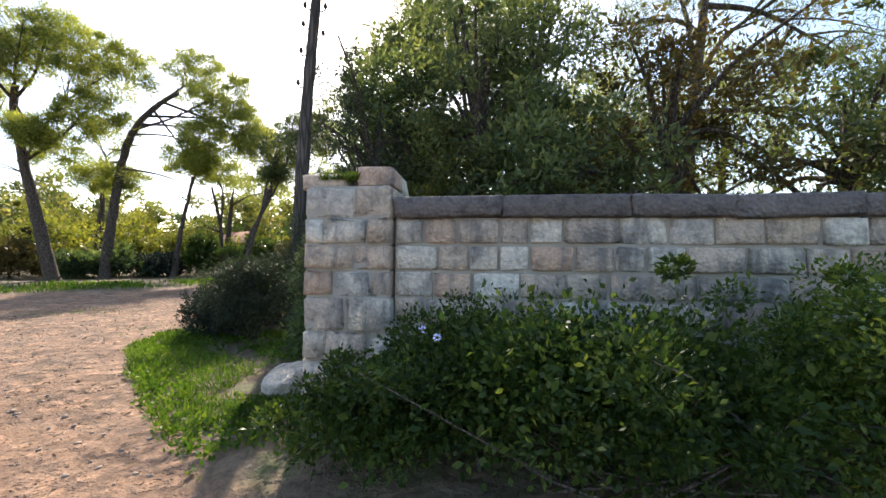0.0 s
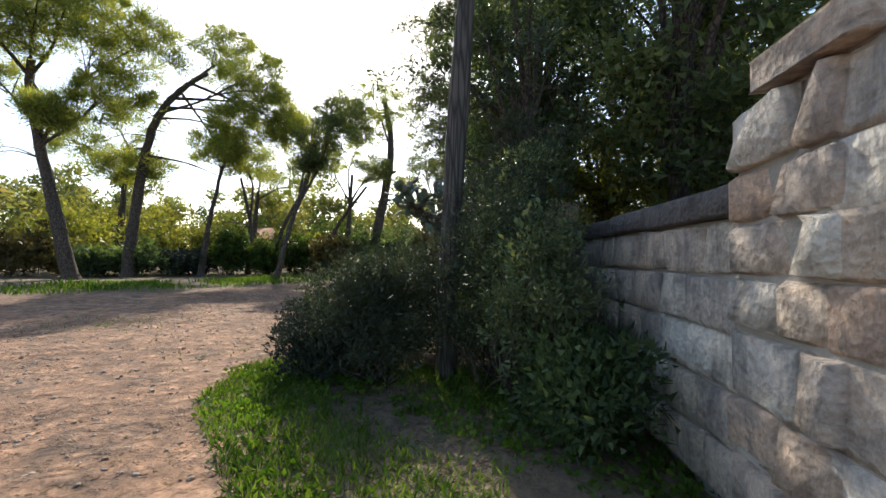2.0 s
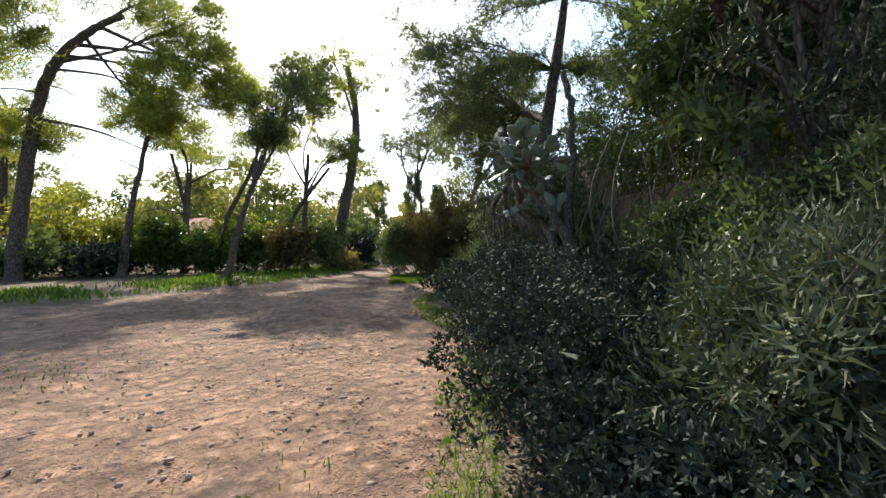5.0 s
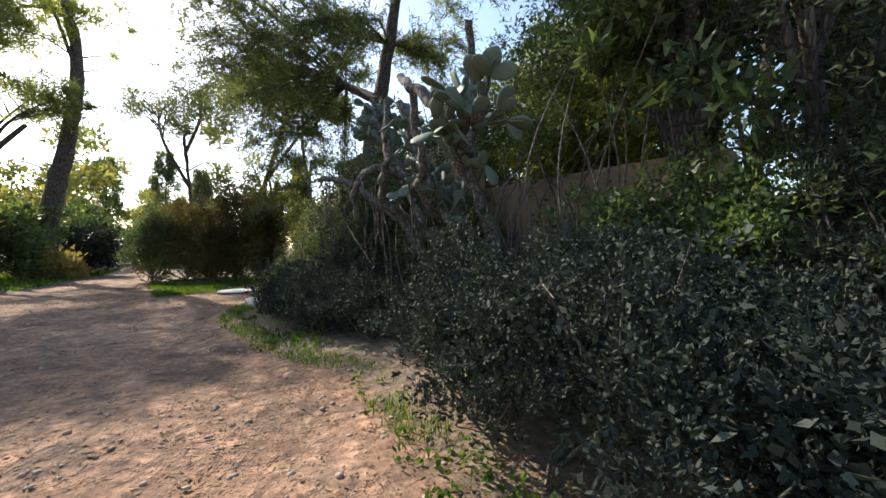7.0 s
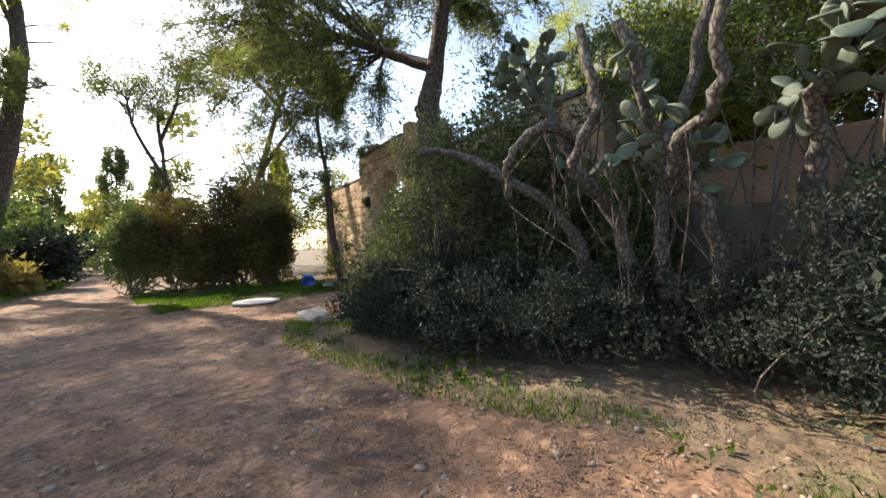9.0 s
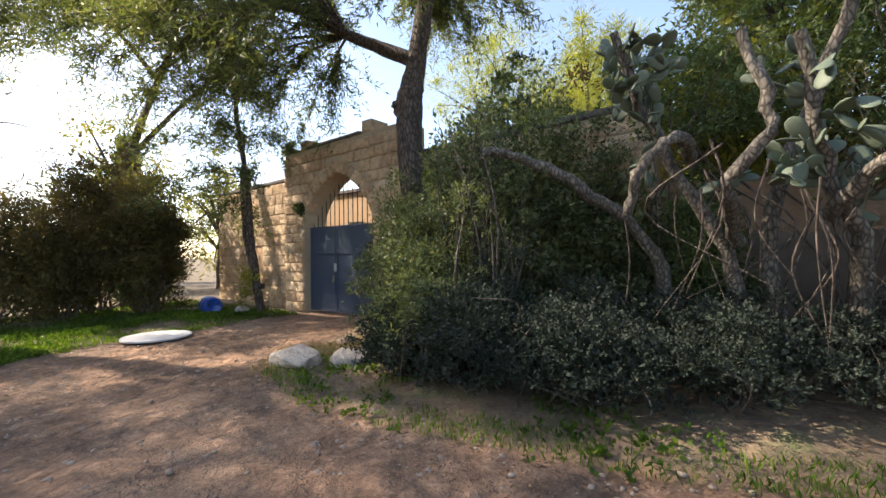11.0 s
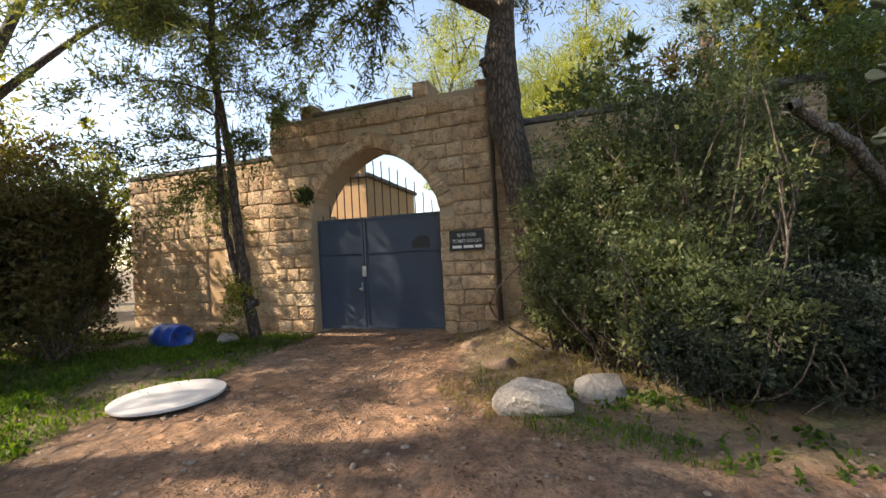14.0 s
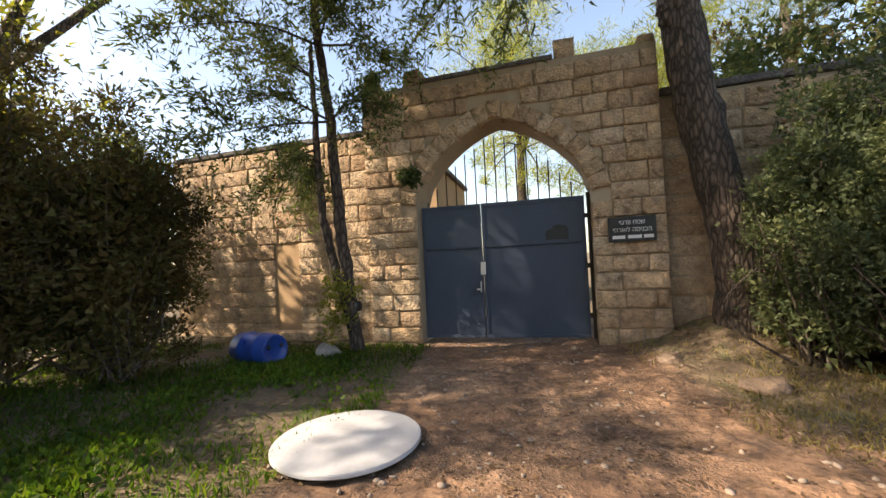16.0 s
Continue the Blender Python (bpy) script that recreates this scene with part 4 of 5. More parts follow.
for xx in (-2.0, 1.5):
    slab("window", (1.0, 0.06, 1.1), (xx, -2.5, 1.7), M_DARK, house, 0.01)

# ---- trees behind the garden walls ----


def broadleaf(at, h, r, label, mat, k=90, per=130, leaf=(0.13, 0.07), trunk_r=0.2, low=0.3, size=0.6):
    t = thing("evergreen_tree", at, label, "tree", "trees behind the walls")
    top = np.array([0.3, 0.2, h * 0.75])
    limbs = [spread([(0, 0, -0.1), (0.1, 0.1, h * 0.35), top], trunk_r, trunk_r * 0.4)]
    c = np.array([0, 0, h * (0.5 + low / 2)])
    cl = lumps(c, (r, r, h * (0.5 - low / 2)), k, size, -1.0)
    for i in range(18):
        e = cl[rng.integers(len(cl))][0]
        s = np.array([0.1, 0.1, h * (0.25 + 0.35 * rng.random())])
        limbs.append(tube(bend([s, (s + e) / 2 + (0, 0, 0.3), e], 5), np.linspace(trunk_r * 0.4, 0.02, 11), 6, 0.05))
    part("trunk", mesh_of("trunk", *join(limbs), M_BARK, True), t)
    part("crown", mesh_of("crown", *leafage(cl, int(per * 0.95), *leaf, 1.0, 0.3, 0.3, True), mat), t)
    return t


broadleaf((0.9, 13.4, 0), 10.6, 2.5, "dense dark evergreen tree behind the garden wall", M_TREE, 140, 150, low=0.12)
broadleaf((-0.8, 18.4, 0), 4.9, 1.7, "dark evergreen tree behind the garden wall", M_TREE, 70, 100, low=0.3)
broadleaf((1.2, 10.4, 0), 5.0, 1.9, "dark evergreen tree overhanging the garden wall", M_TREE, 90, 120, low=0.2)
broadleaf((3.6, 11.2, 0), 7.2, 2.5, "olive-toned evergreen tree behind the garden wall", M_LEAF_BROWN, 70, 110, low=0.22)
broadleaf((7.2, 11.5, 0), 6.2, 2.6, "dark evergreen tree behind the garden wall", M_PINE_DARK, 90, 110, low=0.25)
broadleaf((-0.3, 11.2, 0), 8.6, 2.1, "dark evergreen tree leaning over the boundary wall", M_TREE, 90, 120, low=0.25)
broadleaf((-0.5, 15.2, 0), 5.4, 1.8, "sunlit yellow-green tree over the boundary wall", M_LEAF_YELLOW, 90, 120, low=0.3)
broadleaf((-2.3, 12.2, 0), 7.2, 1.4, "dark evergreen tree standing against the boundary wall", M_LEAF_DARK, 80, 120, low=0.3, size=0.45)
broadleaf((2.6, 16.2, 0), 6.6, 2.4, "olive-toned evergreen tree behind the walls", M_LEAF_BROWN, 90, 100, low=0.3)
pine("pine_tree", (5.4, 14.6, 0), [(5.5, 14.6, 3), (5.7, 14.4, 6), (6.0, 14.4, 9)], 0.24,
     [((5.6, 14.6, 9.6), (2.2, 2.0, 1.0)), ((7.8, 14.0, 8.4), (1.8, 1.7, 0.8)), ((3.8, 14.6, 8.2), (1.5, 1.5, 0.7)), ((8.4, 13.2, 6.4), (1.9, 1.6, 0.7)), ((9.2, 12.6, 4.6), (1.6, 1.4, 0.7))],
     "sparse pine with long branches behind the garden wall", M_PINE_DARK, k=24, per=70, needle=(0.22, 0.02), dead=8)
for at, h, r, lb in (((6.5, 22.6, 0), 10.5, 2.6, "sunlit pine inside the courtyard"), ((9, 19.5, 0), 9.5, 2.4, "sunlit pine inside the courtyard"), ((3.5, 18.2, 0), 7.5, 1.8, "sunlit pine inside the courtyard")):
    pine("pine_tree", at, [(at[0], at[1], h * 0.35), (at[0] + 0.2, at[1], h * 0.75)], 0.22, [((at[0] + dx, at[1] + dy, h * f), (r * 0.7, r * 0.7, r * 0.5)) for dx, dy, f in ((0, 0, 0.95), (r * 0.5, 0, 0.8), (-r * 0.4, r * 0.4, 0.75), (0, -r * 0.5, 0.62), (-r * 0.3, 0.3, 0.45))], lb, k=26, per=110, needle=(0.22, 0.02), group="courtyard pines")

broadleaf((0.6, 33.6, 0), 5.6, 2.2, "yellow-green tree beyond the end of the gatehouse wall", M_LEAF_YELLOW, 70, 100, low=0.1)
broadleaf((-2.4, 36.5, 0), 5.0, 2.2, "dull green tree beyond the end of the gatehouse wall", M_SHRUB, 70, 100, low=0.1)

# extra tree, put here to cast shade on the wall with the niche
broadleaf((-3.5, 31.3, 0), 6.2, 1.7, "yellow-green tree added behind the dark bushes to shade the wall", M_LEAF_YELLOW, 60, 100, low=0.2)

# courtyard building seen through the arch
court = thing("courtyard_building", (3.6, 26.4, 0), "ochre stone courtyard building with a sloping parapet", "building")
bm = bmesh.new()
box(bm, (4.2, 3.6, 3.7), (0, 0, 1.85), 0.03)
part("wall", bm, court, "", M_PLASTER)
slab("parapet", (4.4, 3.8, 0.12), (0, 0, 3.76), M_CAP, court)
slab("window", (0.06, 0.7, 0.9), (-2.1, -0.4, 2.2), M_DARK, court, 0.01)
slab("chimney", (0.35, 0.35, 0.5), (-1.4, -1.2, 4.07), M_PLASTER, court, 0.02)

# ---- lane side, from the pillar on ----
bush("flowering_hedge", (0.85, 5.2, 0), (1.7, 0.95, 1.25), "leafy green hedge with pale blue flowers at the wall", M_LEAF_GREEN, k=150, per=200, size=0.24, leaf=(0.042, 0.021), twigs=22)
bush("flowering_hedge", (3.2, 5.1, 0), (1.5, 1.0, 1.5), "sunlit yellow-green hedge at the wall", M_SUNLIT_HEDGE, k=140, per=200, size=0.26, leaf=(0.045, 0.022), twigs=22)
bush("flowering_hedge", (-0.65, 5.25, 0), (0.75, 0.6, 0.75), "low leafy growth at the foot of the pillar", M_LEAF_GREEN, k=60, per=150, size=0.2, leaf=(0.045, 0.022), twigs=14)
bush("flowering_hedge", (-0.25, 5.6, 0), (0.6, 0.45, 1.05), "leafy green growth between pillar and hedge", M_LEAF_GREEN, k=60, per=120, size=0.2, leaf=(0.045, 0.022), twigs=10)
bush("flowering_hedge", (5.6, 4.9, 0), (1.6, 1.1, 1.6), "leafy green hedge at the wall", M_LEAF_GREEN, k=80, per=120, size=0.34, leaf=(0.06, 0.03), twigs=14)
for x, y, zz in ((-0.2, 4.38, 1.13), (-0.13, 4.4, 1.09)):
    fl = thing("flower_head", (x, y, zz), "pale blue plumbago flower head on the hedge", "flower", "flower heads")
    d = ball(34)
    part("petals", mesh_of("petals", *blades(d * 0.01, d + (0, -0.4, 0.3), 0.011, 0.009, 0.1), M_FLOWER), fl)
    part("stalk", mesh_of("stalk", *tube([(0, 0.1, -0.15), (0, 0.04, -0.05), (0, 0, 0)], [0.002] * 3, 5), M_LEAF_GREEN), fl)

# telephone pole
pole = thing("telephone_pole", (-3.45, 9.5, 0), "leaning weathered wooden telephone pole among dark shrubs", "utility pole")
part("shaft", mesh_of("shaft", *spread([(0, 0, -0.2), (0.05, 0, 2), (0.16, 0, 4.2), (0.32, 0, 6.3)], 0.125, 0.095, 12, 0.015), M_POLE, True), pole)
for n, (zz, s) in enumerate(((6.05, -1), (6.0, 1), (5.7, -1), (5.5, 1), (5.2, -1), (4.6, -1))):
    xx = 0.16 + (zz - 4.2) * 0.076
    br = part("bracket", mesh_of("bracket", *tube([(xx, 0, zz), (xx + s * 0.16, 0, zz), (xx + s * 0.2, 0, zz + 0.03), (xx + s * 0.2, 0, zz + 0.07)], [0.012] * 4, 6), M_IRON), pole)
    part("insulator", mesh_of("insulator", *tube([(xx + s * 0.2, 0, zz + 0.05), (xx + s * 0.2, 0, zz + 0.08), (xx + s * 0.2, 0, zz + 0.13), (xx + s * 0.2, 0, zz + 0.16)], [0.02, 0.042, 0.03, 0.01], 8), M_IRON, True), br)

for x, y, rx, ry, h, lb in ((-4.2, 9.3, 0.9, 0.8, 1.5, "dark feathery juniper shrub around the pole"), (-2.9, 9.4, 0.8, 0.9, 2.5, "dark juniper shrub against the boundary wall"), (-2.6, 10.4, 0.6, 1.0, 3.4, "dark juniper shrub against the boundary wall")):
    bush("juniper", (x, y, 0), (rx, ry, h), lb, M_JUNIPER, k=105, per=180, size=0.27, leaf=(0.055, 0.013), twigs=20, twig_mat=M_BARK, up=0.7, group="junipers by the pole", tri=True)

broadleaf((-2.6, 11.0, 0), 6.6, 1.75, "dark evergreen tree behind the telephone pole", M_JUNIPER, 95, 120, leaf=(0.075, 0.026), trunk_r=0.1, low=0.34, size=0.4)

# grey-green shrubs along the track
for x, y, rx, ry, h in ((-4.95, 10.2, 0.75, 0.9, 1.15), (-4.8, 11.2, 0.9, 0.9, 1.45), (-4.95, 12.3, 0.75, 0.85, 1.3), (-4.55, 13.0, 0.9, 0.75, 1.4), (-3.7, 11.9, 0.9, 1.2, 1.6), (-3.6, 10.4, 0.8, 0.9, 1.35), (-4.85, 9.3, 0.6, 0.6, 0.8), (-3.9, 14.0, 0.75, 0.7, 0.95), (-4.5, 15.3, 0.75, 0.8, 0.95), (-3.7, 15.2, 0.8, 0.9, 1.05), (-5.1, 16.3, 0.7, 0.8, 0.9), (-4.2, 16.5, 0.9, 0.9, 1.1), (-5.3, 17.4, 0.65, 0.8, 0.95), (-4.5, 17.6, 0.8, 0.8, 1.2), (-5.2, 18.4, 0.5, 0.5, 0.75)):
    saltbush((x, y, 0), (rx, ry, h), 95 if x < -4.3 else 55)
for x, y, rx, ry, h in ((-2.7, 9.9, 0.5, 0.8, 2.2), (-3.0, 12.6, 0.6, 0.9, 1.9), (-2.7, 11.8, 0.5, 1.0, 2.2), (-2.2, 8.1, 0.35, 0.6, 0.9), (-2.9, 16.4, 0.6, 0.8, 2.7), (-2.8, 15.5, 0.5, 0.5, 2.2), (-3.1, 17.4, 0.8, 0.9, 3.8), (-3.2, 18.4, 0.8, 0.9, 3.7), (-3.3, 19.2, 0.75, 0.6, 3.0), (-3.5, 19.45, 0.7, 0.45, 1.5)):
    # beyond y 16 a lighter leaf colour stands in for sun on the bushes
    bush("mastic_bush", (x, y, 0), (rx, ry, h), "tall dark green mastic bush against the wall", M_SHRUB if y > 16 else M_LEAF_DARK, k=80, per=120, size=0.3, leaf=(0.065, 0.034), twigs=14, twig_mat=M_BARK, tri=True, group="bushes against the wall")
for x, y, rx, ry, h in ((-4.0, 18.0, 1.1, 1.0, 3.7), (-4.6, 18.6, 0.8, 0.7, 1.7), (-5.0, 18.1, 0.7, 0.7, 1.1)):
    bush("green_shrub", (x, y, 0), (rx, ry, h), "leafy green shrub with pale bare twigs near the boulder", M_SHRUB, k=110, per=100, size=0.22, leaf=(0.05, 0.022), twigs=80, group="green shrubs by the gate")

for x, y, rx, ry, h in ((-2.5, 8.5, 0.5, 0.7, 1.9), (-2.7, 9.3, 0.5, 0.6, 2.6), (-3.6, 19.5, 0.75, 0.8, 2.7), (-4.25, 19.0, 0.75, 0.8, 2.3)):
    bush("leafy_shrub", (x, y, 0), (rx, ry, h), "loose dull-green shrub with thin grey stems by the wall", M_SHRUB, k=70, per=120, size=0.2, leaf=(0.045, 0.02), twigs=26, twig_mat=M_BARK, group="loose shrubs by the wall", low=-0.35)

# prickly pear
cact = thing("prickly_pear", (-3.6, 14.6, 0), "old tree-like prickly pear with grey woody trunks", "cactus")
trunks = [[(0.1, -0.3, 0), (-0.2, -0.4, 1.2), (-0.6, -0.1, 2.2), (-0.9, 0.1, 3.2)], [(0.2, 0.4, 0), (-0.1, 0.6, 1.4), (-0.4, 1.2, 2.6), (-0.7, 1.6, 3.8)], [(0.1, -0.9, 0), (-0.3, -1.1, 1.4), (-0.9, -1.3, 2.3), (-1.1, -1.9, 2.5)], [(0.3, 1.0, 0), (0.0, 1.3, 1.4), (-0.5, 1.9, 2.1), (-0.8, 2.5, 2.5), (-1.2, 2.9, 2.6)], [(0.0, 0.1, 0), (0.1, 0.2, 1.8), (0.0, -0.3, 3.4), (-0.2, -0.5, 4.2)]]
trunks += [[(-0.4, -0.1, 1.7), (-0.8, -0.3, 2.0), (-1.0, -0.7, 2.3), (-1.2, -0.8, 3.0)], [(-0.2, 0.5, 1.5), (-0.9, 0.6, 2.0), (-1.0, 0.3, 2.5), (-0.9, 0.5, 3.3)], [(-0.3, 0.9, 2.4), (-0.9, 1.0, 2.5), (-1.1, 1.3, 2.2), (-1.0, 1.4, 1.8)], [(-0.6, -1.2, 2.2), (-1.1, -1.5, 2.5), (-1.3, -1.1, 2.9), (-1.2, -0.6, 3.2)]]
for tr in trunks:
    part("trunk", mesh_of("trunk", *spread(tr, 0.085 if tr[0][2] < 0.1 else 0.065, 0.045, 9, 0.1, 6, 0.02), M_CACTUS_TRUNK, True), cact)


def pad_mesh(seed):
    r = np.random.default_rng(seed)
    bm = bmesh.new()
    bmesh.ops.create_uvsphere(bm, u_segments=10, v_segments=7, radius=0.5)
    for v in bm.verts:
        v.co.y *= 0.13
        v.co.z = v.co.z + 0.5
        v.co.x *= 0.62 * (0.6 + 0.55 * min(1, v.co.z * 1.3))
        v.co.y += 0.05 * v.co.z * v.co.z + r.normal() * 0.006
    for f in bm.faces:
        f.smooth = True
    me = bpy.data.meshes.new("pad")
    bm.to_mesh(me)
    bm.free()
    me.materials.append(M_CACTUS)
    return me


PADS = [pad_mesh(i) for i in range(5)]
made = 0


def pads(at, way, depth):
    """A pad at the end of another, branching on."""
    global made
    if depth == 0 or made > 295:
        return
    size = 0.15 + 0.1 * rng.random()
    d = Vector(way).normalized()
    turn = d.to_track_quat("Z", "Y").to_matrix().to_4x4() @ pose(0, 0, 0, 0, 0, rng.random() * 360)
    ob = new("pad", PADS[rng.integers(5)])
    ob.parent = cact
    ob.matrix_local = Matrix.Translation(at) @ turn @ Matrix.Diagonal((size, size, size, 1))
    made += 1
    tip = Vector(at) + d * size * 0.92
    for n in range(rng.integers(1, 4)):
        pads(tip, d + Vector(rng.normal(scale=0.65, size=3)) + Vector((-0.1, 0, 0.15)), depth - 1)


for tr in trunks:
    L = bend(tr, 6)
    for n in range(14):
        p = L[int(len(L) * (0.55 + 0.45 * rng.random())) - 1]
        pads(p, (rng.normal() - 0.3, rng.normal(), 0.6 * rng.normal() + 0.5), 3)
roots = []
for n in range(18):
    p = np.array([-0.9, 0.4, 2.1]) + rng.normal(scale=(0.25, 0.5, 0.2))
    roots.append(tube(bend([p, p + (0.05, rng.normal() * 0.15, -0.5), p + (0.1, rng.normal() * 0.25, -1.0 - 0.4 * rng.random())], 5), np.linspace(0.012, 0.004, 11), 4))
part("dry_tangle", mesh_of("dry_tangle", *join(roots), M_BARK), cact, "dry stems hanging from the trunks", None, "stuff")

for x, y, z, r in ((-2.9, 14.0, 3.3, 0.9), (-2.8, 15.6, 3.5, 1.0), (-3.0, 12.9, 3.9, 0.8)):
    t = thing("climbing_plant", (x, y, 0), "tangled dark green growth among the prickly pear", "climber", "growth among the cactus")
    st = [tube(bend([(rng.normal() * 0.2, rng.normal() * 0.3, 0), (rng.normal() * 0.3, rng.normal() * 0.4, z * 0.5), (rng.normal() * 0.5, rng.normal() * 0.6, z)], 6), np.linspace(0.02, 0.006, 13), 5) for i in range(12)]
    part("stemwork", mesh_of("stemwork", *join(st), M_TWIG, True), t, "thin woody stems", None, "stuff")
    part("leafage", mesh_of("leafage", *leafage(lumps((0, 0, z), (0.7, 1.1, r), 60, 0.28), 90, 0.06, 0.03, 1.0, 0.2, 0.4, True), M_LEAF_DARK), t, "", None, "stuff")

# ---- gate yard ----
gp = thing("gate_pine", (-2.75, 20.15, 0.3), "old pine with thick fissured bark beside the gate", "tree")
o = np.array((-2.75, 20.15, 0.3))
tp = [np.array(p) - o for p in ((-2.75, 19.8, 0.1), (-2.78, 19.87, 1.4), (-2.72, 20.14, 3.0), (-2.62, 20.26, 4.3), (-2.45, 20.2, 5.3), (-2.1, 19.9, 8.0), (-1.9, 19.7, 10.0))]
P = bend(tp, 7, 0.008)
R = np.interp(np.linspace(0, 1, len(P)), [0, 0.08, 0.3, 0.55, 0.7, 1], [0.38, 0.28, 0.25, 0.25, 0.18, 0.07])
part("trunk", mesh_of("trunk", *tube(P, R, 14, 0.05), M_BARK, True), gp)
part("broken_stub", mesh_of("broken_stub", *spread([(0.08, 0.05, 3.75), (0.02, 0.27, 3.95), (0.0, 0.33, 4.15)], 0.15, 0.1, 9, 0.1), M_BARK, True), gp)
lim, tuf = [], []
fork = tp[4]
main = bend([fork, np.array((-2.8, 21.5, 6.0)) - o, np.array((-3.6, 23.2, 7.0)) - o, np.array((-4.6, 25.2, 7.6)) - o], 8)
lim.append(tube(main, np.linspace(0.16, 0.04, len(main)), 9, 0.05))
# tips above z 12 are added height, there to shade the track near the pillar
starts = [(main[9], [(-7.6, 22.6, 8.4), (-7.0, 24.4, 9.6), (-5.5, 22.5, 5.6), (-4.2, 24.4, 5.0), (-6.2, 23.5, 6.8), (-3.5, 23.4, 4.9), (-2.4, 23.2, 7.6)]), (main[16], [(-6.4, 25.6, 5.9), (-5.0, 26.6, 5.2), (-3.4, 26.2, 5.8), (-6.5, 24.0, 8.0), (-4.5, 25.5, 9.0)]), (main[22], [(-6.4, 26.2, 10.6), (-5.5, 27.4, 6.6), (-3.8, 27.6, 7.4), (-5.0, 27.0, 8.6)]), (P[32], [(-4.9, 20.5, 6.6), (-4.5, 18.8, 6.2), (-1.0, 18.6, 6.6), (-0.6, 21.2, 7.4), (-5.8, 21.4, 8.2)]), (P[38], [(-4.6, 18.4, 8.2), (-1.2, 17.2, 7.8), (-4.2, 22.0, 9.6), (-0.5, 20.0, 9.6), (-2.8, 17.4, 9.2)]), (P[-1], [(-6.5, 24.5, 13.2), (-8.0, 23.5, 12.6), (-5.0, 22.0, 13.5), (-7.2, 26.0, 12.4), (-3.5, 21.0, 13.4), (-6.4, 22.4, 11.4), (-5.2, 24.0, 12.0), (-4.6, 20.2, 12.2), (-6.0, 20.4, 10.6), (0.4, 19.0, 11.4), (-3.4, 20.8, 11.2), (-1.6, 18.8, 11.0), (-3.2, 18.6, 11.0), (-1.0, 20.6, 10.8)])]
for s, tips in starts:
    ends = [np.array(t) - o for t in tips]
    ends += [e + rng.normal(scale=(0.8, 0.8, 0.4)) for e in ends] + [e + rng.normal(scale=(0.9, 0.9, 0.5)) for e in ends]
    a, b = boughs(s, ends, 0.55, 0.035, 40, (0.16, 0.03), 0.9, 24)
    lim.append(a)
    tuf.append(b)
part("branchwork", mesh_of("branchwork", *join(lim), M_BARK, True), gp, "", None, "stuff")
part("needles", mesh_of("needles", *join(tuf), M_PINE_DARK), gp, "", None, "stuff")

jt = thing("small_pine", (-2.9, 24.9, 0), "slender twin-stemmed pine with dead branches beside the wall", "tree")
o = np.array((-2.9, 24.9, 0))
s1 = bend([np.array(p) - o for p in ((-2.9, 24.9, -0.05), (-3.0, 24.95, 0.9), (-3.1, 25.0, 1.95), (-3.2, 25.05, 3.6), (-3.4, 25.1, 5.0), (-3.4, 25.0, 6.4))], 7, 0.01)
s2 = bend([np.array(p) - o for p in ((-2.98, 25.0, 0.7), (-3.1, 25.25, 2.0), (-3.15, 25.3, 3.4), (-3.0, 25.4, 4.6))], 7, 0.01)
part("trunk", mesh_of("trunk", *tube(s1, np.linspace(0.11, 0.04, len(s1)), 10, 0.05), M_BARK, True), jt)
part("second_stem", mesh_of("second_stem", *tube(s2, np.linspace(0.075, 0.03, len(s2)), 9, 0.05), M_BARK, True), jt)
lim, tuf = [], []
for s, tips in ((s1[20], [(-4.6, 25.8, 3.2), (-3.6, 24.2, 3.3), (-4.9, 26.2, 2.7)]), (s1[25], [(-5.0, 26.2, 3.9), (-4.2, 24.4, 4.4), (-2.8, 24.2, 4.2)]), (s1[30], [(-4.9, 25.6, 5.0), (-3.2, 24.0, 5.2), (-2.4, 25.6, 5.4), (-4.0, 26.2, 5.4)]), (s1[-1], [(-3.8, 25.6, 6.9), (-3.2, 24.4, 6.8), (-2.6, 25.2, 6.6), (-4.2, 24.6, 6.2)]), (s2[-4], [(-2.6, 26.2, 4.8), (-3.6, 26.3, 4.4)]), (s2[12], [(-3.6, 25.9, 2.4), (-2.9, 25.6, 2.6)])):
    a, b = boughs(s, [np.array(t) - o for t in tips], 0.4, 0.02, 40, (0.1, 0.028), 0.6, 26)
    lim.append(a)
    tuf.append(b)
part("branchwork", mesh_of("branchwork", *join(lim), M_BARK, True), jt, "", None, "stuff")
part("foliage", mesh_of("foliage", *join(tuf), M_PINE_DARK), jt, "", None, "stuff")
cl = lumps((-0.25, 0.15, 0.75), (0.28, 0.25, 0.7), 26, 0.14)
part("sucker_leaves", mesh_of("sucker_leaves", *leafage(cl, 34, 0.07, 0.03), M_LEAF_YELLOW), jt, "pale green leaves sprouting round the stem")
part("strap", mesh_of("strap", *tube([(-0.02, 0.02, 0.62), (-0.02, 0.02, 0.66), (-0.02, 0.02, 0.72), (-0.02, 0.02, 0.75)], [0.11, 0.125, 0.125, 0.11], 12), M_BLACK, True), jt, "black strap tied round the trunk")

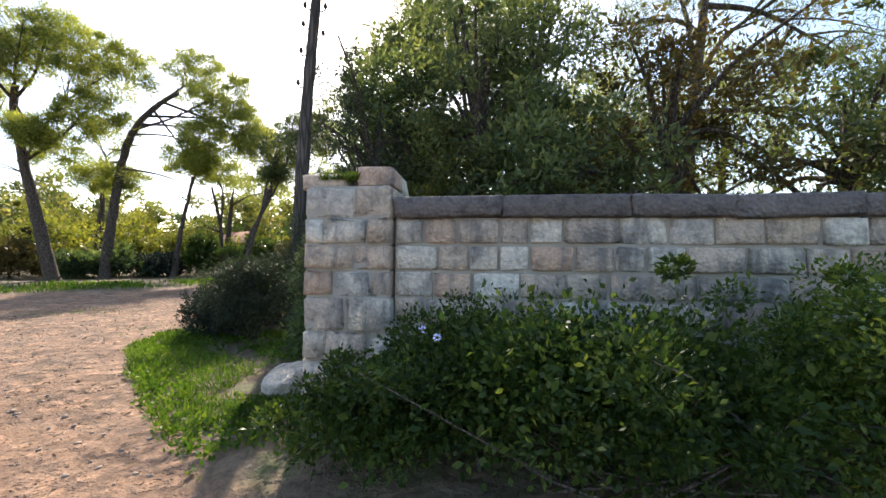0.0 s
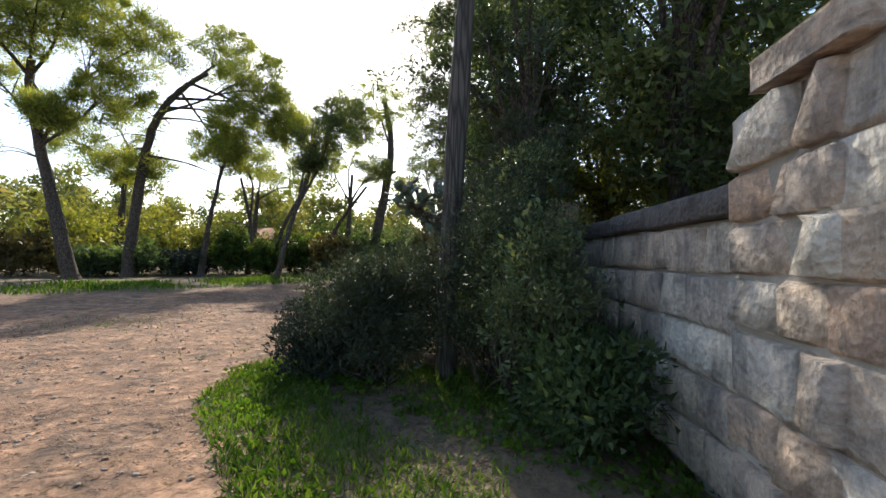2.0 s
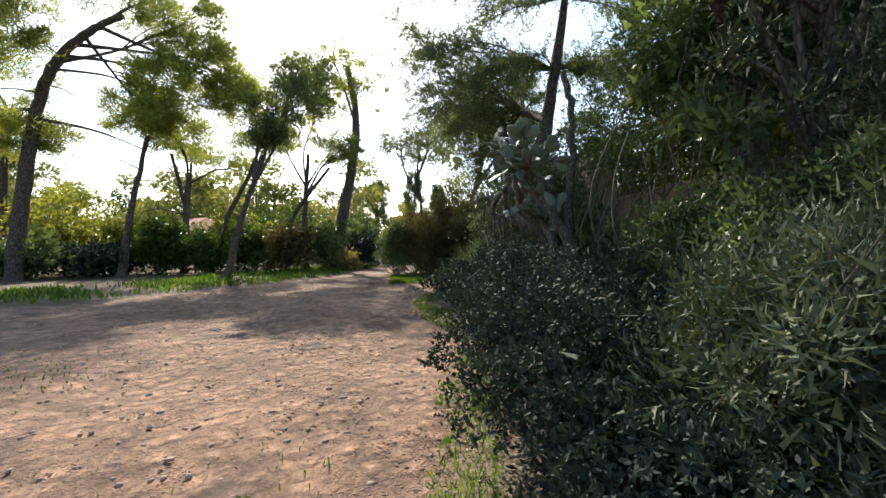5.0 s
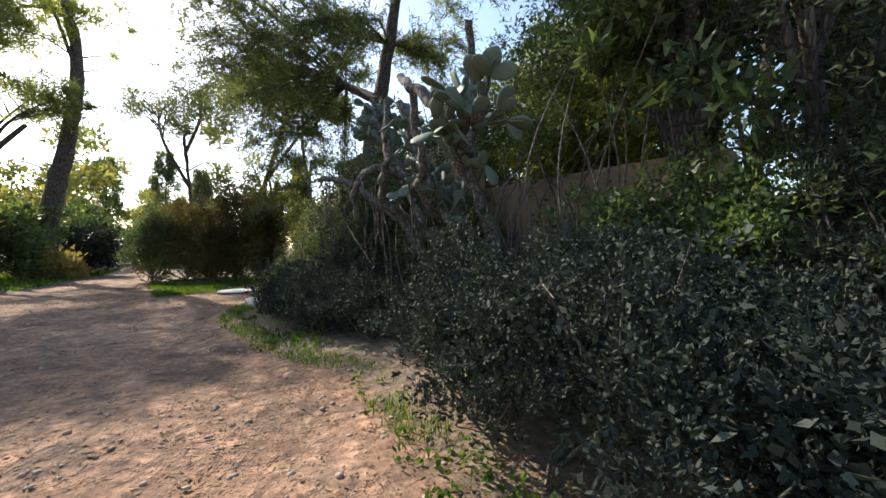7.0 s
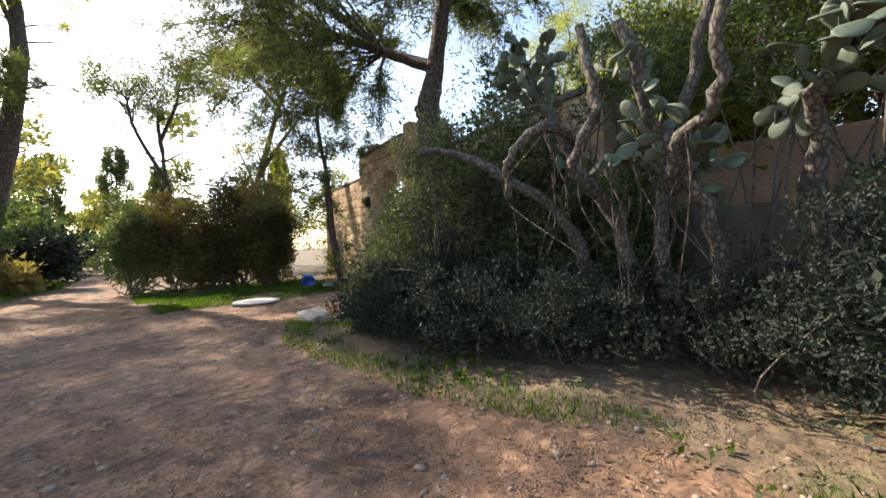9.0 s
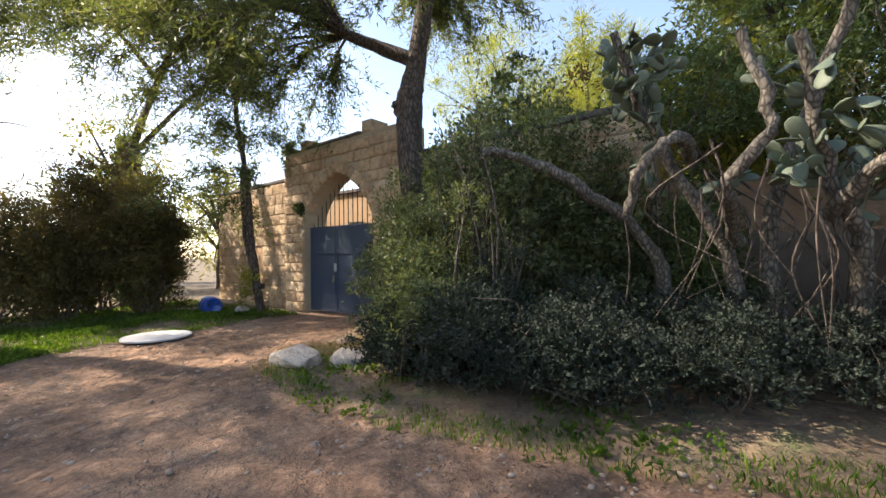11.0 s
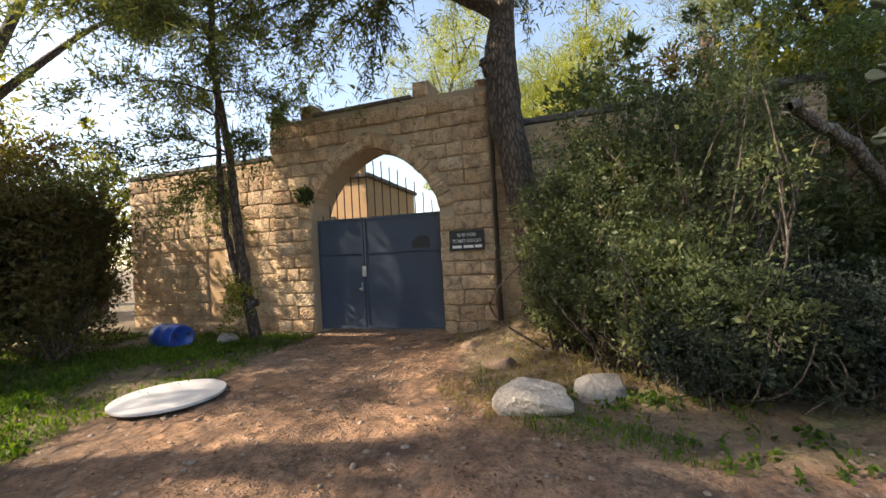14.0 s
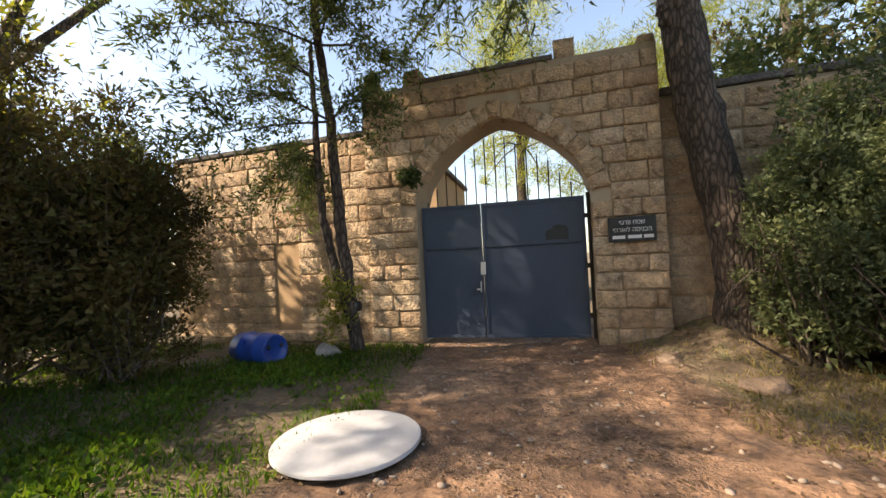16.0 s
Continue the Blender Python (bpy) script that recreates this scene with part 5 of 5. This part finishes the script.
for x, y, rx, ry, h, mt, lb in ((-5.3, 28.5, 1.5, 1.3, 4.4, M_LEAF_BROWN, "big rusty dark bush beside the barrel"), (-6.9, 29.2, 1.5, 1.3, 3.5, M_LEAF_BROWN, "big rusty dark bush by the grass"), (-4.45, 27.2, 0.95, 0.75, 3.2, M_LEAF_BROWN, "rusty dark bush over the barrel"), (-6.0, 27.9, 1.0, 0.9, 2.2, M_LEAF_BROWN, "rusty dark bush by the grass"), (-8.1, 29.6, 1.0, 1.1, 3.0, M_LEAF_DARK, "dark bush at the turn of the track"), (-4.3, 28.0, 0.8, 0.7, 2.6, M_LEAF_DARK, "dark green bush behind the barrel"), (-4.2, 29.6, 1.0, 0.9, 3.3, M_LEAF_YELLOW, "yellow-green sunlit shrub behind the dark bush")):
    bush("big_bush", (x, y, 0), (rx, ry, h), lb, mt, k=130, per=170, size=0.34, leaf=(0.07, 0.03), twigs=26, group="bushes left of the gate yard", tri=True)
pine("leaning_pine", (-5.1, 31.2, 0), [(-4.4, 30.9, 2.4), (-3.76, 30.56, 4.8), (-2.8, 30.1, 8.2)], 0.17, [((-2.6, 30.0, 9.4), (1.8, 1.8, 0.9)), ((-4.4, 30.4, 8.8), (1.4, 1.4, 0.6)), ((-1.4, 29.2, 8.0), (1.2, 1.2, 0.6))], "thin leaning pine behind the dark bush", M_PINE_DARK, k=22, per=100, dead=1)
pine("leaning_pine", (-7.0, 33.0, 0), [(-6.9, 33.0, 3.4), (-7.1, 32.8, 6.2)], 0.12, [((-7.0, 32.8, 7.2), (1.3, 1.3, 0.7)), ((-8.4, 32.0, 7.8), (1.4, 1.2, 0.5)), ((-6.0, 31.8, 8.2), (1.2, 1.2, 0.5))], "thin bare pine behind the dark bush", M_PINE_DARK, k=14, per=80, dead=6)


def boulder(name, at, size, label, mat, seed, turn=0, cut=0.6):
    r = np.random.default_rng(seed)
    bm = bmesh.new()
    bmesh.ops.create_icosphere(bm, subdivisions=4, radius=0.5)
    planes = [(Vector((r.normal() * 0.25, r.normal() * 0.25, 1)).normalized(), cut * 0.42)] + [(Vector(r.normal(size=3)).normalized(), cut * 0.5 + 0.14 * r.random()) for i in range(11)]
    off = Vector(r.normal(size=3) * 9)
    for v in bm.verts:
        for nrm, dist in planes:
            s = v.co.dot(nrm)
            if s > dist:
                v.co -= nrm * (s - dist) * 0.95
        v.co += v.co.normalized() * (0.05 * noise.noise(v.co * 3 + off) + 0.022 * noise.noise(v.co * 9 + off))
        v.co = Vector((v.co.x * size[0], v.co.y * size[1], v.co.z * size[2]))
    for f in bm.faces:
        f.smooth = True
    me = bpy.data.meshes.new(name)
    bm.to_mesh(me)
    bm.free()
    me.materials.append(mat)
    ob = new(name, me)
    ob.matrix_world = pose(*at, 0, 0, turn)
    return tagged(ob, label, "rock")


boulder("boulder", (-5.6, 19.84, 0.07), (0.56, 0.74, 0.46), "pale flat-topped boulder at the edge of the yard", M_ROCK, 5)
boulder("boulder", (-5.2, 19.25, 0.06), (0.5, 0.55, 0.44), "grey lichened boulder beside the pale one", M_GREYROCK, 8, 30)
boulder("boulder", (-4.25, 20.3, 0.02), (0.36, 0.46, 0.26), "low brown rock in the earth of the yard", M_BROWNROCK, 11)
boulder("boulder", (-3.35, 20.85, 0.03), (0.3, 0.36, 0.24), "small rock at the foot of the bank", M_BROWNROCK, 12)
boulder("boulder", (-3.25, 25.15, 0.08), (0.38, 0.42, 0.34), "grey rock at the foot of the small pine", M_GREYROCK, 13)
boulder("boulder", (-1.96, 6.56, 0.14), (0.62, 0.6, 0.56), "pale rough rock at the foot of the pillar", M_ROCK, 15, 20, 0.6)
boulder("boulder", (-2.35, 20.95, 0.08), (0.3, 0.35, 0.3), "small stone at the gate jamb", M_GREYROCK, 18)

disc = thing("round_board", (-5.68, 23.7, 0.0), "round white board lying flat on the grass edge", "board")
bm = bmesh.new()
bmesh.ops.create_cone(bm, cap_ends=True, segments=72, radius1=0.54, radius2=0.54, depth=0.03)
bmesh.ops.bevel(bm, geom=[e for e in bm.edges if abs(e.verts[0].co.z - e.verts[1].co.z) < 1e-4], offset=0.005, segments=2, affect="EDGES")
bmesh.ops.translate(bm, verts=bm.verts, vec=(0, 0, 0.02))
part("top", bm, disc, "", M_WHITE)
bm = bmesh.new()
bmesh.ops.create_cone(bm, cap_ends=True, segments=72, radius1=0.515, radius2=0.535, depth=0.02)
part("rim", bm, disc, "dark rim", M_DARK)

barrel = thing("plastic_barrel", (-3.58, 26.05, 0.215), "blue plastic barrel lying on its side by the wall", "barrel", turn=-15)
prof = [(-0.42, 0.0), (-0.42, 0.22), (-0.40, 0.25), (-0.2, 0.262), (-0.18, 0.272), (-0.15, 0.262), (0.15, 0.262), (0.18, 0.272), (0.2, 0.262), (0.40, 0.25), (0.42, 0.24), (0.42, 0.21), (0.40, 0.2), (0.40, 0.0)]
V, F = tube([(0, -x, 0) for x, r in prof], [max(r, 0.001) for x, r in prof], 28)
a = np.linspace(0, 2 * np.pi, 28, endpoint=False)
V = np.concatenate([np.stack([np.cos(a) * max(r, 0.001), np.full(28, -x), np.sin(a) * max(r, 0.001)], 1) for x, r in prof])
part("drum", mesh_of("drum", V * 0.83, F, M_BLUE, True), barrel)
for s in (-0.1, 0.1):
    part("bung", mesh_of("bung", *tube([(s, -0.325, 0.05), (s, -0.345, 0.05), (s, -0.35, 0.05)], [0.03, 0.03, 0.001], 12), M_BLACK, True), barrel)

# ---- plants on the wall, grass, litter ----
cl = lumps((0, 0, 0), (0.12, 0.16, 0.2), 14, 0.08)
t = thing("wall_plant", (-2.28, 24.2, 2.62), "dark green plant growing from the gatehouse wall", "plant")
part("leaves", mesh_of("leaves", *leafage(cl, 60, 0.07, 0.03, 1, -0.2), M_LEAF_DARK), t)
t = thing("wall_plant", (-2.05, 24.85, 4.3), "dark plant growing on the gatehouse top", "plant")
part("leaves", mesh_of("leaves", *leafage(lumps((0, 0, 0), (0.15, 0.2, 0.2), 14, 0.09), 60, 0.07, 0.03), M_LEAF_DARK), t)


def scatter(n, x0, x1, y0, y1, keep):
    x, y = rng.uniform(x0, x1, n), rng.uniform(y0, y1, n)
    m = keep(x, y)
    return np.stack([x[m], y[m], ground_z(x[m], y[m])], 1)


def grass(name, C, length, width, mat, label, lean=0.35):
    D = rng.normal(scale=lean, size=(len(C), 3)) + (0, 0, 1)
    tagged(new(name, mesh_of(name, *blades(C, D, length, width, 0.15), mat)), label, "grass", "", "stuff")


patchy = lambda x, y, f=1.3, lim=0.0: np.sin(x * f + 1.7 * np.sin(y * f * 0.7)) + np.sin(y * f * 1.1 + x * 0.6) + rng.normal(scale=0.5, size=x.shape) > lim  # noqa: E731
grass("verge_grass", scatter(40000, -6.8, -1.4, 4.9, 9.8, lambda x, y: (road_distance(x, y) < 0.05) & ((x < -2.75) | (y < 6.4)) & patchy(x, y, 2.1, -0.5)), 0.10, 0.011, M_GRASS, "lush green grass on the verge by the pillar", 0.7)
grass("verge_grass", scatter(26000, -7.0, -4.4, 9.0, 20.5, lambda x, y: (np.abs(road_distance(x, y) + 0.14) < 0.22) & patchy(x, y, 2.6, -0.4)), 0.075, 0.011, M_GRASS, "thin green weeds along the edge of the track")
grass("yard_grass", scatter(34000, -9.2, -2.5, 23.2, 29.5, lambda x, y: (road_distance(x, y) < -0.05) & patchy(x, y, 1.9, -0.9)), 0.085, 0.014, M_GRASS, "bright green grass beside the gate yard", 0.7)
for area, keep in (((4500, -6.6, -1.4, 5.0, 9.6), 0.1), ((6000, -9, -2.5, 23.3, 27.5), 0.0), ((1600, -7.0, -5.2, 9.0, 20), 0.2)):
    C = scatter(*area, lambda x, y: (road_distance(x, y) < keep - 0.05) & (road_distance(x, y) > -2.5) & patchy(x, y, 2.4, 0.2))
    C = np.repeat(C, 6, 0) + rng.normal(scale=(0.03, 0.03, 0.012), size=(len(C) * 6, 3)) + (0, 0, 0.03)
    grass("broad_weeds", C, 0.05, 0.034, M_GRASS, "low broad-leaved weeds among the grass", 1.1)
grass("far_grass", scatter(40000, -30, -8.6, 11, 40, lambda x, y: (road_distance(x, y) < -0.1) & (road_distance(x, y) > -4.5) & patchy(x, y, 0.9, -1.2)), 0.20, 0.05, M_GRASS, "bright green grass beyond the track")
grass("track_weeds", scatter(9000, -13, -4, 5, 14, lambda x, y: (road_distance(x, y) > 0.6) & patchy(x, y, 1.1, 1.5)), 0.05, 0.014, M_GRASS, "sparse low weeds on the track")
grass("dry_grass", scatter(9000, -6.2, -2.6, 18.2, 21.2, lambda x, y: (road_distance(x, y) < 0.3) & patchy(x, y, 2.2, -0.2)), 0.07, 0.01, M_DRYGRASS, "dry yellow grass on the bank by the gate", 0.8)
C = scatter(62000, -13, -1.6, 1, 26, lambda x, y: patchy(x, y, 0.8, -0.4))
D = rng.normal(size=(len(C), 3)) * (1, 1, 0.1)
V, F = blades(C, D, 0.045, 0.024, 0.25)
V = V.reshape(-1, 4, 3)
V[:, :, 2] = C[:, None, 2] + 0.005 + 0.25 * (V[:, :, 2] - C[:, None, 2])
tagged(new("leaf_litter", mesh_of("leaf_litter", V.reshape(-1, 3), F, M_LITTER)), "brown fallen leaves strewn over the earth", "leaf litter", "", "stuff")

base = bmesh.new()
bmesh.ops.create_icosphere(base, subdivisions=1, radius=1)
bv = np.array([v.co[:] for v in base.verts])
bf = np.array([[v.index for v in f.verts] for f in base.faces])
base.free()
C = scatter(15000, -12, -1.4, 0.5, 25, lambda x, y: (road_distance(x, y) > -0.4))
sz = 0.006 + 0.024 * rng.random(len(C)) ** 3
sc = sz[:, None, None] * (0.6 + 0.8 * rng.random((len(C), 1, 3))) * (1 + 0.15 * rng.normal(size=(len(C), len(bv), 1)))
V = (bv[None] * sc * (1, 1, 0.6) + C[:, None]).reshape(-1, 3)
F = (bf[None] + (np.arange(len(C)) * len(bv))[:, None, None]).reshape(-1, 3)
tagged(new("pebbles", mesh_of("pebbles", V, F, M_PEBBLE)), "small pale stones scattered on the track", "gravel", "", "stuff")
